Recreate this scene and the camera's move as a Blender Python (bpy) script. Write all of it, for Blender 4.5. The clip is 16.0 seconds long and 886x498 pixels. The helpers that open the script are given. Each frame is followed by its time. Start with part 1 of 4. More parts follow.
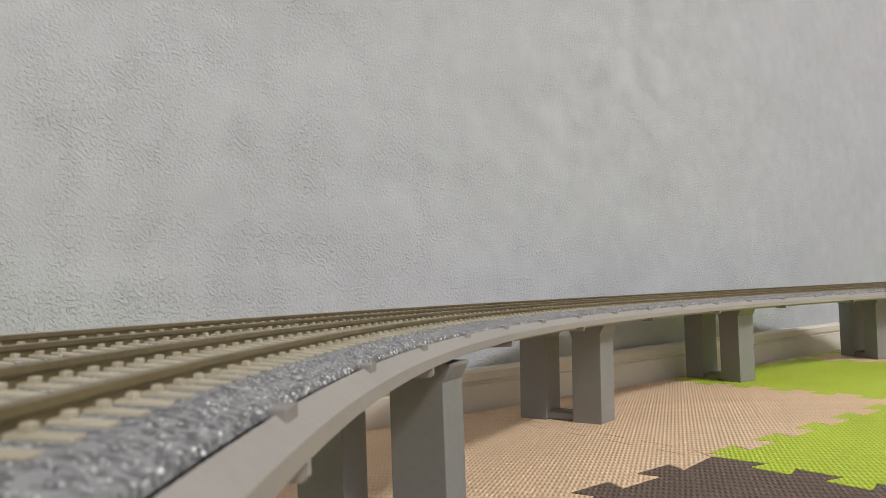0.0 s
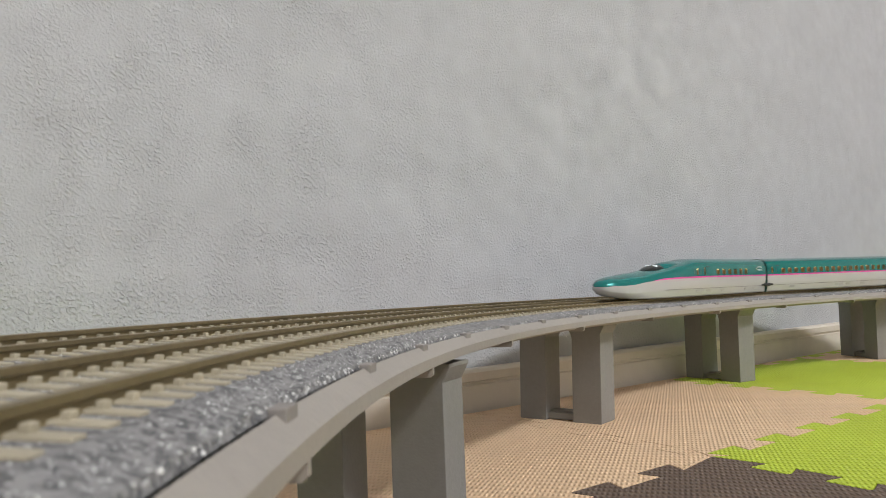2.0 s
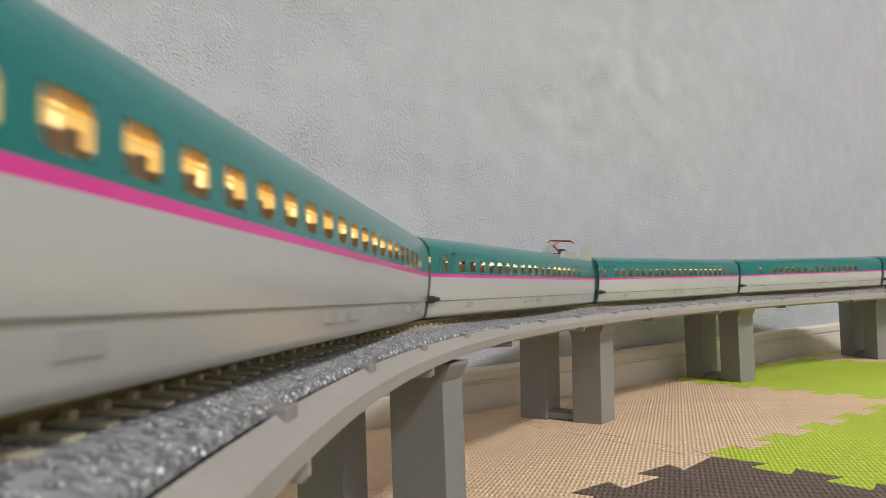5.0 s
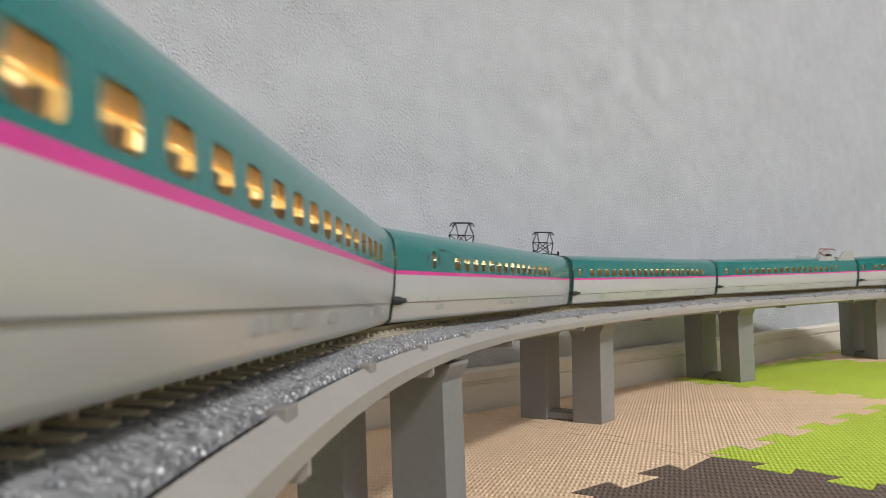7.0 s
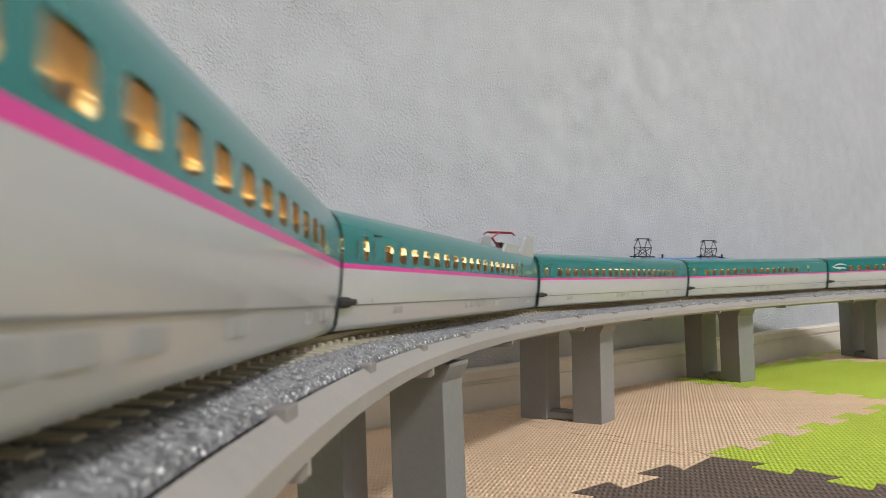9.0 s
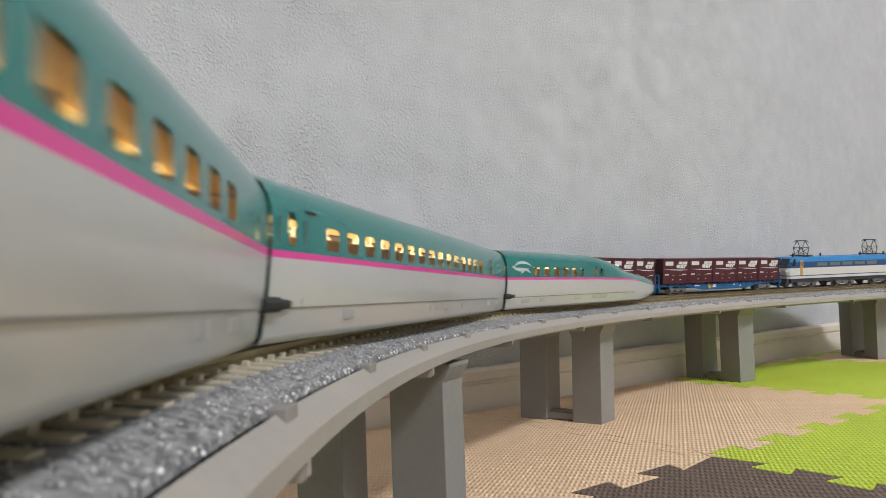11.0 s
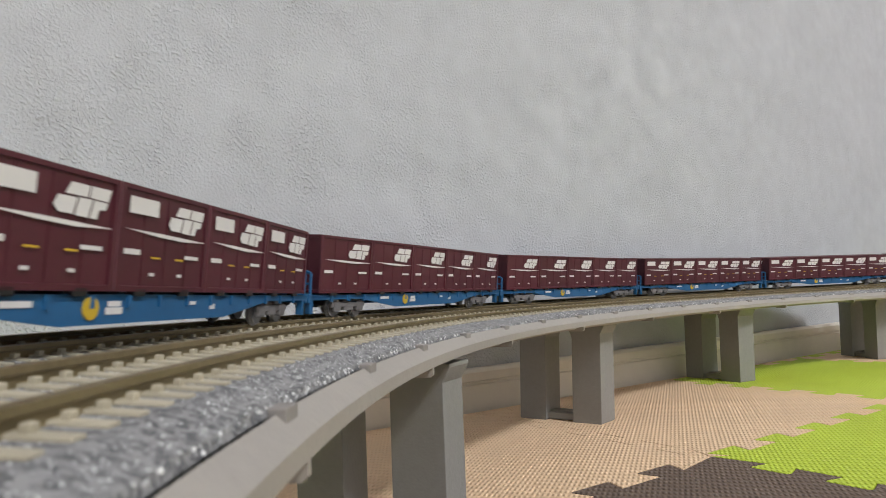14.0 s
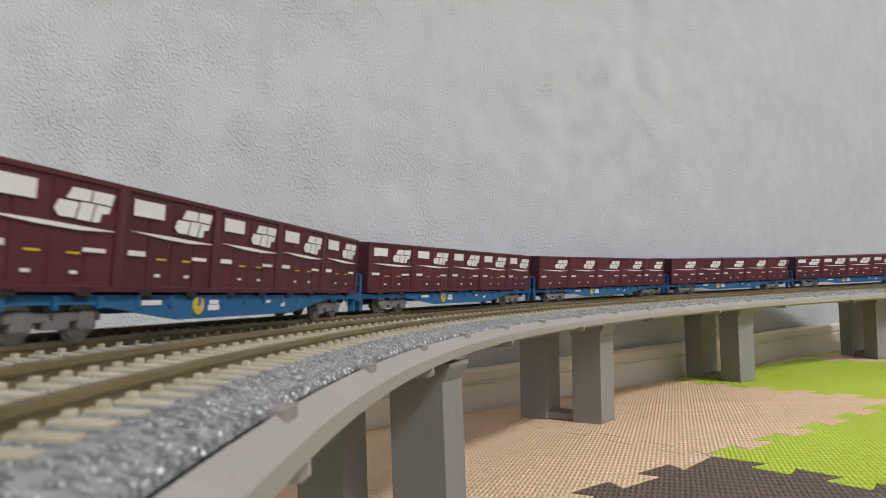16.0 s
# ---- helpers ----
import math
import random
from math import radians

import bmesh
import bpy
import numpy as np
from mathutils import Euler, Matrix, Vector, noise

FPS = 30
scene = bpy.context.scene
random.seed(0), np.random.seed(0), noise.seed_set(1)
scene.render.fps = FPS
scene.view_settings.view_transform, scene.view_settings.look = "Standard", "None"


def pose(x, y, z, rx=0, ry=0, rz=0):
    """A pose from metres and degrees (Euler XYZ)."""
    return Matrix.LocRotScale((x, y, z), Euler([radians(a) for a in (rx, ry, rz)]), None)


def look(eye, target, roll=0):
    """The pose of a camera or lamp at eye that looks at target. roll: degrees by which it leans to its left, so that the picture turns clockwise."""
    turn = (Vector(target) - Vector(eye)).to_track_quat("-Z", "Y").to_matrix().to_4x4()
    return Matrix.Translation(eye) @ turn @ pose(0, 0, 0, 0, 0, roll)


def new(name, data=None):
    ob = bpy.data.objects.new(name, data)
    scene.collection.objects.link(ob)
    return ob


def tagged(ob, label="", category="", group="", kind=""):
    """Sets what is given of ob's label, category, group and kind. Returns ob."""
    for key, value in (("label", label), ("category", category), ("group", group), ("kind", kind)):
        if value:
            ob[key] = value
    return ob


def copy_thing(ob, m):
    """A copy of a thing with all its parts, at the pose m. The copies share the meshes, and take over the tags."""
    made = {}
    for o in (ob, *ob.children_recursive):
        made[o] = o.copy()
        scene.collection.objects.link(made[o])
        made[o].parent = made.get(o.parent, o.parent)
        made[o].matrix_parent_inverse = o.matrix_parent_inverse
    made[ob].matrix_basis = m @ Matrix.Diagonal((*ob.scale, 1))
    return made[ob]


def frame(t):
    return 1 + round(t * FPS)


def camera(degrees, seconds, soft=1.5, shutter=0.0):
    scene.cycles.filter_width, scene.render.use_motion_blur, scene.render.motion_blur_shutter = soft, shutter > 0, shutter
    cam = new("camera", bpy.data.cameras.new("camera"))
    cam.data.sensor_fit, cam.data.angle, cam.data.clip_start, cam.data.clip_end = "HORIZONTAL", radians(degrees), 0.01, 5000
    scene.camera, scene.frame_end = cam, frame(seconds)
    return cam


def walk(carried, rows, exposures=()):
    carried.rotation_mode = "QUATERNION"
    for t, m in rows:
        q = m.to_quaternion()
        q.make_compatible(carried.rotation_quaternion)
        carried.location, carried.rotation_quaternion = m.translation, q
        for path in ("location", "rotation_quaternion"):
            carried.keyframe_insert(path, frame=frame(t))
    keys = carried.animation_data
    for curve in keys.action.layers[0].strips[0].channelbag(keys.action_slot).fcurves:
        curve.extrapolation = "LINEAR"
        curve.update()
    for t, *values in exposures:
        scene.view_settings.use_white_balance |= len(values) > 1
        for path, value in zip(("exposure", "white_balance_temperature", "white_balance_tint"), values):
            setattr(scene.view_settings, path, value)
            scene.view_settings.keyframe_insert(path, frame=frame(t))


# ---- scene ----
# The camera stands still beside the viaduct, at the height of the model rails.
EYE_Z = 0.0583
cam = camera(67.8, 16.0, soft=0.85, shutter=0.3)
cam.data.dof.use_dof, cam.data.dof.focus_distance, cam.data.dof.aperture_fstop = True, 0.40, 80.0
EYE = Vector((0, 0, EYE_Z))
AIM = EYE + Vector((0, math.cos(0.0787), math.sin(0.0787)))
walk(cam, [(0.0, look(EYE, AIM, -2.79)), (16.0, look(EYE, AIM, -2.79))],
     exposures=[(0.0, -0.05, 6500, 10), (4.2, -0.05, 6500, 10), (6.5, 0.02, 6330, 10), (16.0, 0.02, 6330, 10)])

# ---- light: one round ceiling lamp and the dim bounce of the room ----
world = bpy.data.worlds.new("world")
scene.world = world
world.use_nodes = True
world.node_tree.nodes["Background"].inputs[0].default_value = (0.9, 0.95, 1.0, 1)
world.node_tree.nodes["Background"].inputs[1].default_value = 0.07


def ceiling_lamp_light(x, y, z, power, size, colour):
    data = bpy.data.lights.new("lamp", "AREA")
    data.shape, data.size, data.energy, data.color = "DISK", size, power, colour
    ob = new("lamp", data)
    ob.matrix_world = pose(x, y, z)
    return ob


ceiling_lamp_light(1.60, -1.40, 2.28, 85, 0.55, (0.955, 0.965, 0.985))

# ---- materials ----


def node(tree, kind, **values):
    n = tree.nodes.new(kind)
    for k, v in values.items():
        n.inputs[k].default_value = v
    return n


def material(name, colour, rough=0.5, metal=0.0, vary=0.12, scale=400.0, bump=0.0, bump_scale=900.0,
             big=60.0, coat=0.0, per_object=0.0):
    """A surface with fine grain and slow stains, and a small relief."""
    m = bpy.data.materials.new(name)
    m.use_nodes = True
    t = m.node_tree
    b = t.nodes["Principled BSDF"]
    b.inputs["Roughness"].default_value = rough
    b.inputs["Metallic"].default_value = metal
    b.inputs["Coat Weight"].default_value = coat
    at = t.nodes.new("ShaderNodeTexCoord")
    grain = node(t, "ShaderNodeTexNoise", Scale=scale, Detail=4.0)
    stain = node(t, "ShaderNodeTexNoise", Scale=big, Detail=3.0)
    t.links.new(at.outputs["Object"], grain.inputs["Vector"])
    t.links.new(at.outputs["Object"], stain.inputs["Vector"])
    add = t.nodes.new("ShaderNodeMath")
    add.operation = "ADD"
    t.links.new(grain.outputs["Fac"], add.inputs[0])
    t.links.new(stain.outputs["Fac"], add.inputs[1])
    ramp = t.nodes.new("ShaderNodeMapRange")
    ramp.inputs["From Min"].default_value, ramp.inputs["From Max"].default_value = 0.6, 1.4
    ramp.inputs["To Min"].default_value, ramp.inputs["To Max"].default_value = 1 - vary, 1 + vary
    t.links.new(add.outputs[0], ramp.inputs["Value"])
    out = ramp.outputs["Result"]
    if per_object:
        info = t.nodes.new("ShaderNodeObjectInfo")
        spread = t.nodes.new("ShaderNodeMapRange")
        spread.inputs["To Min"].default_value, spread.inputs["To Max"].default_value = 1 - per_object, 1 + per_object
        t.links.new(info.outputs["Random"], spread.inputs["Value"])
        mul = t.nodes.new("ShaderNodeMath")
        mul.operation = "MULTIPLY"
        t.links.new(out, mul.inputs[0])
        t.links.new(spread.outputs["Result"], mul.inputs[1])
        out = mul.outputs[0]
    hue = t.nodes.new("ShaderNodeVectorMath")
    hue.operation = "SCALE"
    hue.inputs[0].default_value = colour
    t.links.new(out, hue.inputs["Scale"])
    t.links.new(hue.outputs["Vector"], b.inputs["Base Color"])
    if bump:
        n = node(t, "ShaderNodeTexNoise", Scale=bump_scale, Detail=5.0)
        t.links.new(at.outputs["Object"], n.inputs["Vector"])
        bp = t.nodes.new("ShaderNodeBump")
        bp.inputs["Strength"].default_value, bp.inputs["Distance"].default_value = 1.0, bump
        t.links.new(n.outputs["Fac"], bp.inputs["Height"])
        t.links.new(bp.outputs["Normal"], b.inputs["Normal"])
    return m


def wallpaper_material():
    """Pale grey wallpaper with an embossed plaster pattern: short raised strokes in patches."""
    m = material("wallpaper", (0.485, 0.505, 0.53), 0.75, vary=0.09, scale=70, big=16)
    t = m.node_tree
    b = t.nodes["Principled BSDF"]
    at = t.nodes["Texture Coordinate"]
    fine = node(t, "ShaderNodeTexNoise", Scale=800.0, Detail=6.0, Distortion=0.3)
    patch = node(t, "ShaderNodeTexNoise", Scale=42.0, Detail=4.0)
    grain = node(t, "ShaderNodeTexNoise", Scale=900.0, Detail=2.0)
    lean = t.nodes.new("ShaderNodeMapping")
    lean.vector_type = "TEXTURE"
    lean.inputs["Rotation"].default_value, lean.inputs["Scale"].default_value = (0, radians(42), 0), (1.45, 1.0, 1.0)
    t.links.new(at.outputs["Object"], lean.inputs["Vector"])
    t.links.new(lean.outputs["Vector"], fine.inputs["Vector"])
    for n in (patch, grain):
        t.links.new(at.outputs["Object"], n.inputs["Vector"])
    peak = node(t, "ShaderNodeMapRange")
    peak.interpolation_type = "SMOOTHSTEP"
    peak.inputs["From Min"].default_value, peak.inputs["From Max"].default_value = 0.42, 0.76
    t.links.new(fine.outputs["Fac"], peak.inputs["Value"])
    where = node(t, "ShaderNodeMapRange")
    where.inputs["From Min"].default_value, where.inputs["From Max"].default_value = 0.30, 0.66
    t.links.new(patch.outputs["Fac"], where.inputs["Value"])
    mul = t.nodes.new("ShaderNodeMath")
    mul.operation = "MULTIPLY"
    t.links.new(peak.outputs["Result"], mul.inputs[0])
    t.links.new(where.outputs["Result"], mul.inputs[1])
    add = t.nodes.new("ShaderNodeMath")
    add.operation = "MULTIPLY_ADD"
    add.inputs[1].default_value = 0.55
    t.links.new(grain.outputs["Fac"], add.inputs[0])
    t.links.new(mul.outputs[0], add.inputs[2])
    bp = t.nodes.new("ShaderNodeBump")
    bp.inputs["Strength"].default_value, bp.inputs["Distance"].default_value = 1.0, 0.00060
    t.links.new(add.outputs[0], bp.inputs["Height"])
    t.links.new(bp.outputs["Normal"], b.inputs["Normal"])
    return m


def foam_material(name, colour):
    """EVA foam with a fine pressed woven grid."""
    m = material(name, colour, 0.7, vary=0.1, scale=500, big=25)
    t = m.node_tree
    b = t.nodes["Principled BSDF"]
    at = t.nodes["Texture Coordinate"]
    turn = t.nodes.new("ShaderNodeMapping")
    turn.inputs["Rotation"].default_value = (0, 0, radians(-126))
    t.links.new(at.outputs["Object"], turn.inputs["Vector"])
    w1 = node(t, "ShaderNodeTexWave", Scale=205.0)
    w2 = node(t, "ShaderNodeTexWave", Scale=85.0)
    w2.bands_direction = "Y"
    for w in (w1, w2):
        t.links.new(turn.outputs["Vector"], w.inputs["Vector"])
    mul = t.nodes.new("ShaderNodeMath")
    mul.operation = "MULTIPLY"
    t.links.new(w1.outputs["Fac"], mul.inputs[0])
    t.links.new(w2.outputs["Fac"], mul.inputs[1])
    bp = t.nodes.new("ShaderNodeBump")
    bp.inputs["Strength"].default_value, bp.inputs["Distance"].default_value = 0.9, 0.0005
    t.links.new(mul.outputs[0], bp.inputs["Height"])
    t.links.new(bp.outputs["Normal"], b.inputs["Normal"])
    return m


def ballast_material():
    """Moulded grey ballast: speckles of pale and dark grains with rough relief."""
    m = bpy.data.materials.new("ballast")
    m.use_nodes = True
    t = m.node_tree
    b = t.nodes["Principled BSDF"]
    b.inputs["Roughness"].default_value = 0.95
    b.inputs["Specular IOR Level"].default_value = 0.08
    at = t.nodes.new("ShaderNodeTexCoord")
    cell = node(t, "ShaderNodeTexVoronoi", Scale=1600.0)
    blot = node(t, "ShaderNodeTexNoise", Scale=800.0, Detail=3.0)
    for n in (cell, blot):
        t.links.new(at.outputs["Object"], n.inputs["Vector"])
    sep = t.nodes.new("ShaderNodeSeparateColor")
    t.links.new(cell.outputs["Color"], sep.inputs["Color"])
    mix = t.nodes.new("ShaderNodeMath")
    mix.operation = "ADD"
    t.links.new(sep.outputs["Red"], mix.inputs[0])
    t.links.new(blot.outputs["Fac"], mix.inputs[1])
    ramp = t.nodes.new("ShaderNodeValToRGB")
    ramp.color_ramp.elements[0].position, ramp.color_ramp.elements[0].color = 0.3, (0.13, 0.13, 0.135, 1)
    ramp.color_ramp.elements[1].position, ramp.color_ramp.elements[1].color = 0.62, (0.30, 0.30, 0.30, 1)
    half = t.nodes.new("ShaderNodeMath")
    half.operation = "MULTIPLY"
    half.inputs[1].default_value = 0.5
    t.links.new(mix.outputs[0], half.inputs[0])
    t.links.new(half.outputs[0], ramp.inputs["Fac"])
    t.links.new(ramp.outputs["Color"], b.inputs["Base Color"])
    bp = t.nodes.new("ShaderNodeBump")
    bp.inputs["Strength"].default_value, bp.inputs["Distance"].default_value = 0.6, 0.00016
    t.links.new(cell.outputs["Distance"], bp.inputs["Height"])
    t.links.new(bp.outputs["Normal"], b.inputs["Normal"])
    return m


def grain_material():
    """Each stone takes its own grey."""
    m = material("ballast_stone", (0.30, 0.30, 0.305), 0.97, vary=0.12, scale=3000, big=500)
    t = m.node_tree
    b = t.nodes["Principled BSDF"]
    b.inputs["Specular IOR Level"].default_value = 0.05
    geo = t.nodes.new("ShaderNodeNewGeometry")
    ramp = t.nodes.new("ShaderNodeValToRGB")
    for e, (pos, c) in zip((ramp.color_ramp.elements[0], ramp.color_ramp.elements[1], ramp.color_ramp.elements.new(0.35)),
                           ((0.0, (0.15, 0.155, 0.165, 1)), (1.0, (0.30, 0.30, 0.30, 1)), (0.35, (0.24, 0.24, 0.245, 1)))):
        e.position, e.color = pos, c
    t.links.new(geo.outputs["Random Per Island"], ramp.inputs["Fac"])
    t.links.new(ramp.outputs["Color"], b.inputs["Base Color"])
    return m


def glow(name, colour, strength):
    m = bpy.data.materials.new(name)
    m.use_nodes = True
    b = m.node_tree.nodes["Principled BSDF"]
    b.inputs["Base Color"].default_value = (*colour, 1)
    b.inputs["Emission Color"].default_value = (*colour, 1)
    b.inputs["Emission Strength"].default_value = strength
    return m


def glass_material(name, tint=(0.9, 0.92, 0.9), rough=0.05, alpha=0.35):
    """Thin clear plastic glazing: mostly see-through, with a glossy face."""
    m = bpy.data.materials.new(name)
    m.use_nodes = True
    t = m.node_tree
    t.nodes.remove(t.nodes["Principled BSDF"])
    clear = t.nodes.new("ShaderNodeBsdfTransparent")
    clear.inputs["Color"].default_value = (*tint, 1)
    gloss = t.nodes.new("ShaderNodeBsdfGlossy")
    gloss.inputs["Roughness"].default_value = rough
    mix = t.nodes.new("ShaderNodeMixShader")
    mix.inputs[0].default_value = alpha
    t.links.new(clear.outputs[0], mix.inputs[1])
    t.links.new(gloss.outputs[0], mix.inputs[2])
    t.links.new(mix.outputs[0], t.nodes["Material Output"].inputs["Surface"])
    return m


WALLPAPER = wallpaper_material()
BALLAST = ballast_material()
GRAINS = grain_material()
CEILING = material("ceiling_paint", (0.78, 0.77, 0.75), 0.8, vary=0.04, scale=40, big=6, bump=0.0004, bump_scale=200)
FLOORBOARD = material("wooden_floor", (0.42, 0.30, 0.19), 0.45, vary=0.2, scale=90, big=12)
PLAIN_WALL = material("plain_wall_paint", (0.64, 0.635, 0.63), 0.8, vary=0.04, scale=40, big=5)
TRIM = material("painted_baseboard", (0.74, 0.69, 0.60), 0.45, vary=0.05, scale=120, big=20, bump=0.0001, bump_scale=500)
FOAM_BEIGE = foam_material("beige_foam", (0.78, 0.56, 0.36))
FOAM_GREEN = foam_material("green_foam", (0.49, 0.61, 0.05))
FOAM_BROWN = foam_material("brown_foam", (0.14, 0.10, 0.075))
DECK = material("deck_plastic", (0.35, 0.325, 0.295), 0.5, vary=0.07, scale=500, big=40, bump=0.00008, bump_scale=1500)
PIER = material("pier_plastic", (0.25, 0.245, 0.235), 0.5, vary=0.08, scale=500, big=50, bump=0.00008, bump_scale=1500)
PAD = material("pad_plastic", (0.27, 0.25, 0.235), 0.55, vary=0.08)
TIE = material("concrete_tie", (0.46, 0.415, 0.31), 0.6, vary=0.1, scale=1500, big=300, per_object=0.06)
RAIL = material("rail_metal", (0.25, 0.20, 0.11), 0.42, metal=0.55, vary=0.18, scale=900, big=120)
GREEN = material("green_gloss_paint", (0.002, 0.205, 0.195), 0.22, metal=0.35, vary=0.05, scale=900, big=60, coat=0.4)
WHITE = material("white_gloss_paint", (0.51, 0.515, 0.535), 0.25, vary=0.03, scale=900, big=60, coat=0.4)
PINK = material("pink_stripe_paint", (0.72, 0.04, 0.33), 0.3, vary=0.04, coat=0.3)
RUBBER = material("black_rubber", (0.02, 0.022, 0.024), 0.6, vary=0.15)
CANOPY = material("smoked_cab_glass", (0.02, 0.023, 0.023), 0.16, vary=0.1)
GREY_COVER = material("grey_cover_plastic", (0.42, 0.42, 0.41), 0.5, vary=0.06)
RED_PAINT = material("red_insulator_paint", (0.35, 0.03, 0.03), 0.4, vary=0.1)
BLACK_METAL = material("blackened_metal", (0.035, 0.035, 0.035), 0.45, metal=0.4, vary=0.15)
HATCH = material("pale_hatch_plastic", (0.34, 0.34, 0.345), 0.5, vary=0.06)
SEAM = material("seam_shade_plastic", (0.16, 0.16, 0.155), 0.6, vary=0.05)
SILVER = material("silver_print", (0.50, 0.60, 0.60), 0.3, metal=0.3, vary=0.05)
CABIN = material("cabin_plastic", (0.85, 0.68, 0.40), 0.6, vary=0.1, scale=800, big=90)
SEAT = material("seat_plastic", (0.50, 0.36, 0.20), 0.7, vary=0.15, scale=900)
WINDOW = glass_material("clear_window_plastic", alpha=0.08)
CABIN_LIGHT = glow("cabin_light_strip", (1.0, 0.66, 0.20), 0.8)
# no lamp: emission that puts bright reflections behind the windows
GLINT = glow("window_glint_glow", (1.0, 0.80, 0.42), 2.0)
HOOD = material("dark_green_hood_rubber", (0.004, 0.050, 0.046), 0.45, vary=0.1)
HEADLIGHT = glow("white_headlight", (0.85, 0.93, 1.0), 0.55)
CONTAINER = material("maroon_container_paint", (0.078, 0.013, 0.022), 0.5, vary=0.1, scale=700, big=70, per_object=0.12)
PRINT = material("white_print", (0.72, 0.70, 0.68), 0.5, vary=0.05)
YELLOW = material("yellow_print", (0.62, 0.42, 0.03), 0.5, vary=0.06)
WAGON_BLUE = material("blue_wagon_paint", (0.02, 0.115, 0.26), 0.45, vary=0.1, scale=800, big=90)
BOGIE = material("grey_bogie_plastic", (0.17, 0.16, 0.155), 0.6, vary=0.25, scale=1200, big=200)
WHEEL = material("bright_wheel_metal", (0.35, 0.34, 0.33), 0.35, metal=0.8, vary=0.1)
LOCO_LIGHT_BLUE = material("light_blue_paint", (0.03, 0.22, 0.52), 0.35, vary=0.05, coat=0.2)
LOCO_DARK_BLUE = material("dark_blue_paint", (0.015, 0.07, 0.20), 0.35, vary=0.06, coat=0.2)
LOCO_WHITE = material("cream_white_paint", (0.70, 0.69, 0.65), 0.35, vary=0.04, coat=0.2)
LOCO_DOOR = material("ochre_door_paint", (0.60, 0.36, 0.10), 0.4, vary=0.06)
LOCO_GREY = material("dark_grey_underframe", (0.06, 0.06, 0.06), 0.6, vary=0.2)
LOUVRE = material("grey_louvre_plastic", (0.16, 0.18, 0.19), 0.5, vary=0.1)
LAMP_GLOW = glow("lamp_diffuser", (0.98, 0.96, 0.96), 5.0)

# ---- mesh helpers ----


def finish(bm, name, mat, smooth=False):
    bmesh.ops.recalc_face_normals(bm, faces=bm.faces)
    me = bpy.data.meshes.new(name)
    bm.to_mesh(me)
    bm.free()
    me.materials.append(mat)
    if smooth:
        for p in me.polygons:
            p.use_smooth = True
    return me


def part(name, bm, mat, parent, label="", smooth=False):
    """One mesh object under a thing or a part."""
    ob = new(name, finish(bm, name, mat, smooth) if isinstance(bm, bmesh.types.BMesh) else bm)
    ob.parent = parent
    if label:
        tagged(ob, label=label)
    return ob


def shared(name, me, parent, m=None):
    ob = new(name, me)
    ob.parent = parent
    if m is not None:
        ob.matrix_basis = m
    return ob


def box(bm, x0, x1, y0, y1, z0, z1, bevel=0.0, m=None):
    vs = [bm.verts.new((x, y, z)) for x in (x0, x1) for y in (y0, y1) for z in (z0, z1)]
    fs = [bm.faces.new([vs[i] for i in f]) for f in
          ((0, 1, 3, 2), (4, 6, 7, 5), (0, 4, 5, 1), (2, 3, 7, 6), (0, 2, 6, 4), (1, 5, 7, 3))]
    if bevel:
        es = list({e for f in fs for e in f.edges})
        out = bmesh.ops.bevel(bm, geom=es, offset=bevel, segments=2, profile=0.6, affect="EDGES")
        vs = list({v for f in out["faces"] for v in f.verts} | {v for v in vs if v.is_valid})
    if m is not None:
        bmesh.ops.transform(bm, matrix=m, verts=[v for v in vs if v.is_valid])
    return vs


def prism(bm, outline, z0, z1):
    """A straight prism over an outline of (x, y)."""
    lo = [bm.verts.new((x, y, z0)) for x, y in outline]
    hi = [bm.verts.new((x, y, z1)) for x, y in outline]
    n = len(lo)
    for i in range(n):
        bm.faces.new((lo[i], lo[(i + 1) % n], hi[(i + 1) % n], hi[i]))
    bm.faces.new(hi)
    bm.faces.new(lo[::-1])


def side_prism(bm, outline, x0, x1):
    """A prism across the x direction over an outline of (y, z)."""
    a = [bm.verts.new((x0, y, z)) for y, z in outline]
    b = [bm.verts.new((x1, y, z)) for y, z in outline]
    n = len(a)
    for i in range(n):
        bm.faces.new((a[i], a[(i + 1) % n], b[(i + 1) % n], b[i]))
    bm.faces.new(b)
    bm.faces.new(a[::-1])


def tube(bm, p, q, r, sides=6):
    p, q = Vector(p), Vector(q)
    d = (q - p)
    m = Matrix.Translation((p + q) / 2) @ d.to_track_quat("Z", "Y").to_matrix().to_4x4()
    bmesh.ops.create_cone(bm, cap_ends=True, segments=sides, radius1=r, radius2=r, depth=d.length, matrix=m)


def disc(bm, centre, r, depth, axis="X", sides=20):
    m = Matrix.Translation(centre) @ (pose(0, 0, 0, 0, 90, 0) if axis == "X" else pose(0, 0, 0, 90, 0, 0) if axis == "Y" else Matrix())
    bmesh.ops.create_cone(bm, cap_ends=True, segments=sides, radius1=r, radius2=r, depth=depth, matrix=m)


# ---- the line of the track ----
CX, CY, R1, S1, K2 = 0.3793, 0.0438, 0.4081, 0.2654, 1.7365
S0 = -0.35          # before this the line runs straight
CANT = 0.1094
RAIL_Z = 0.0544
GAP = 0.033         # between the two tracks
OUT_Z = 0.0015


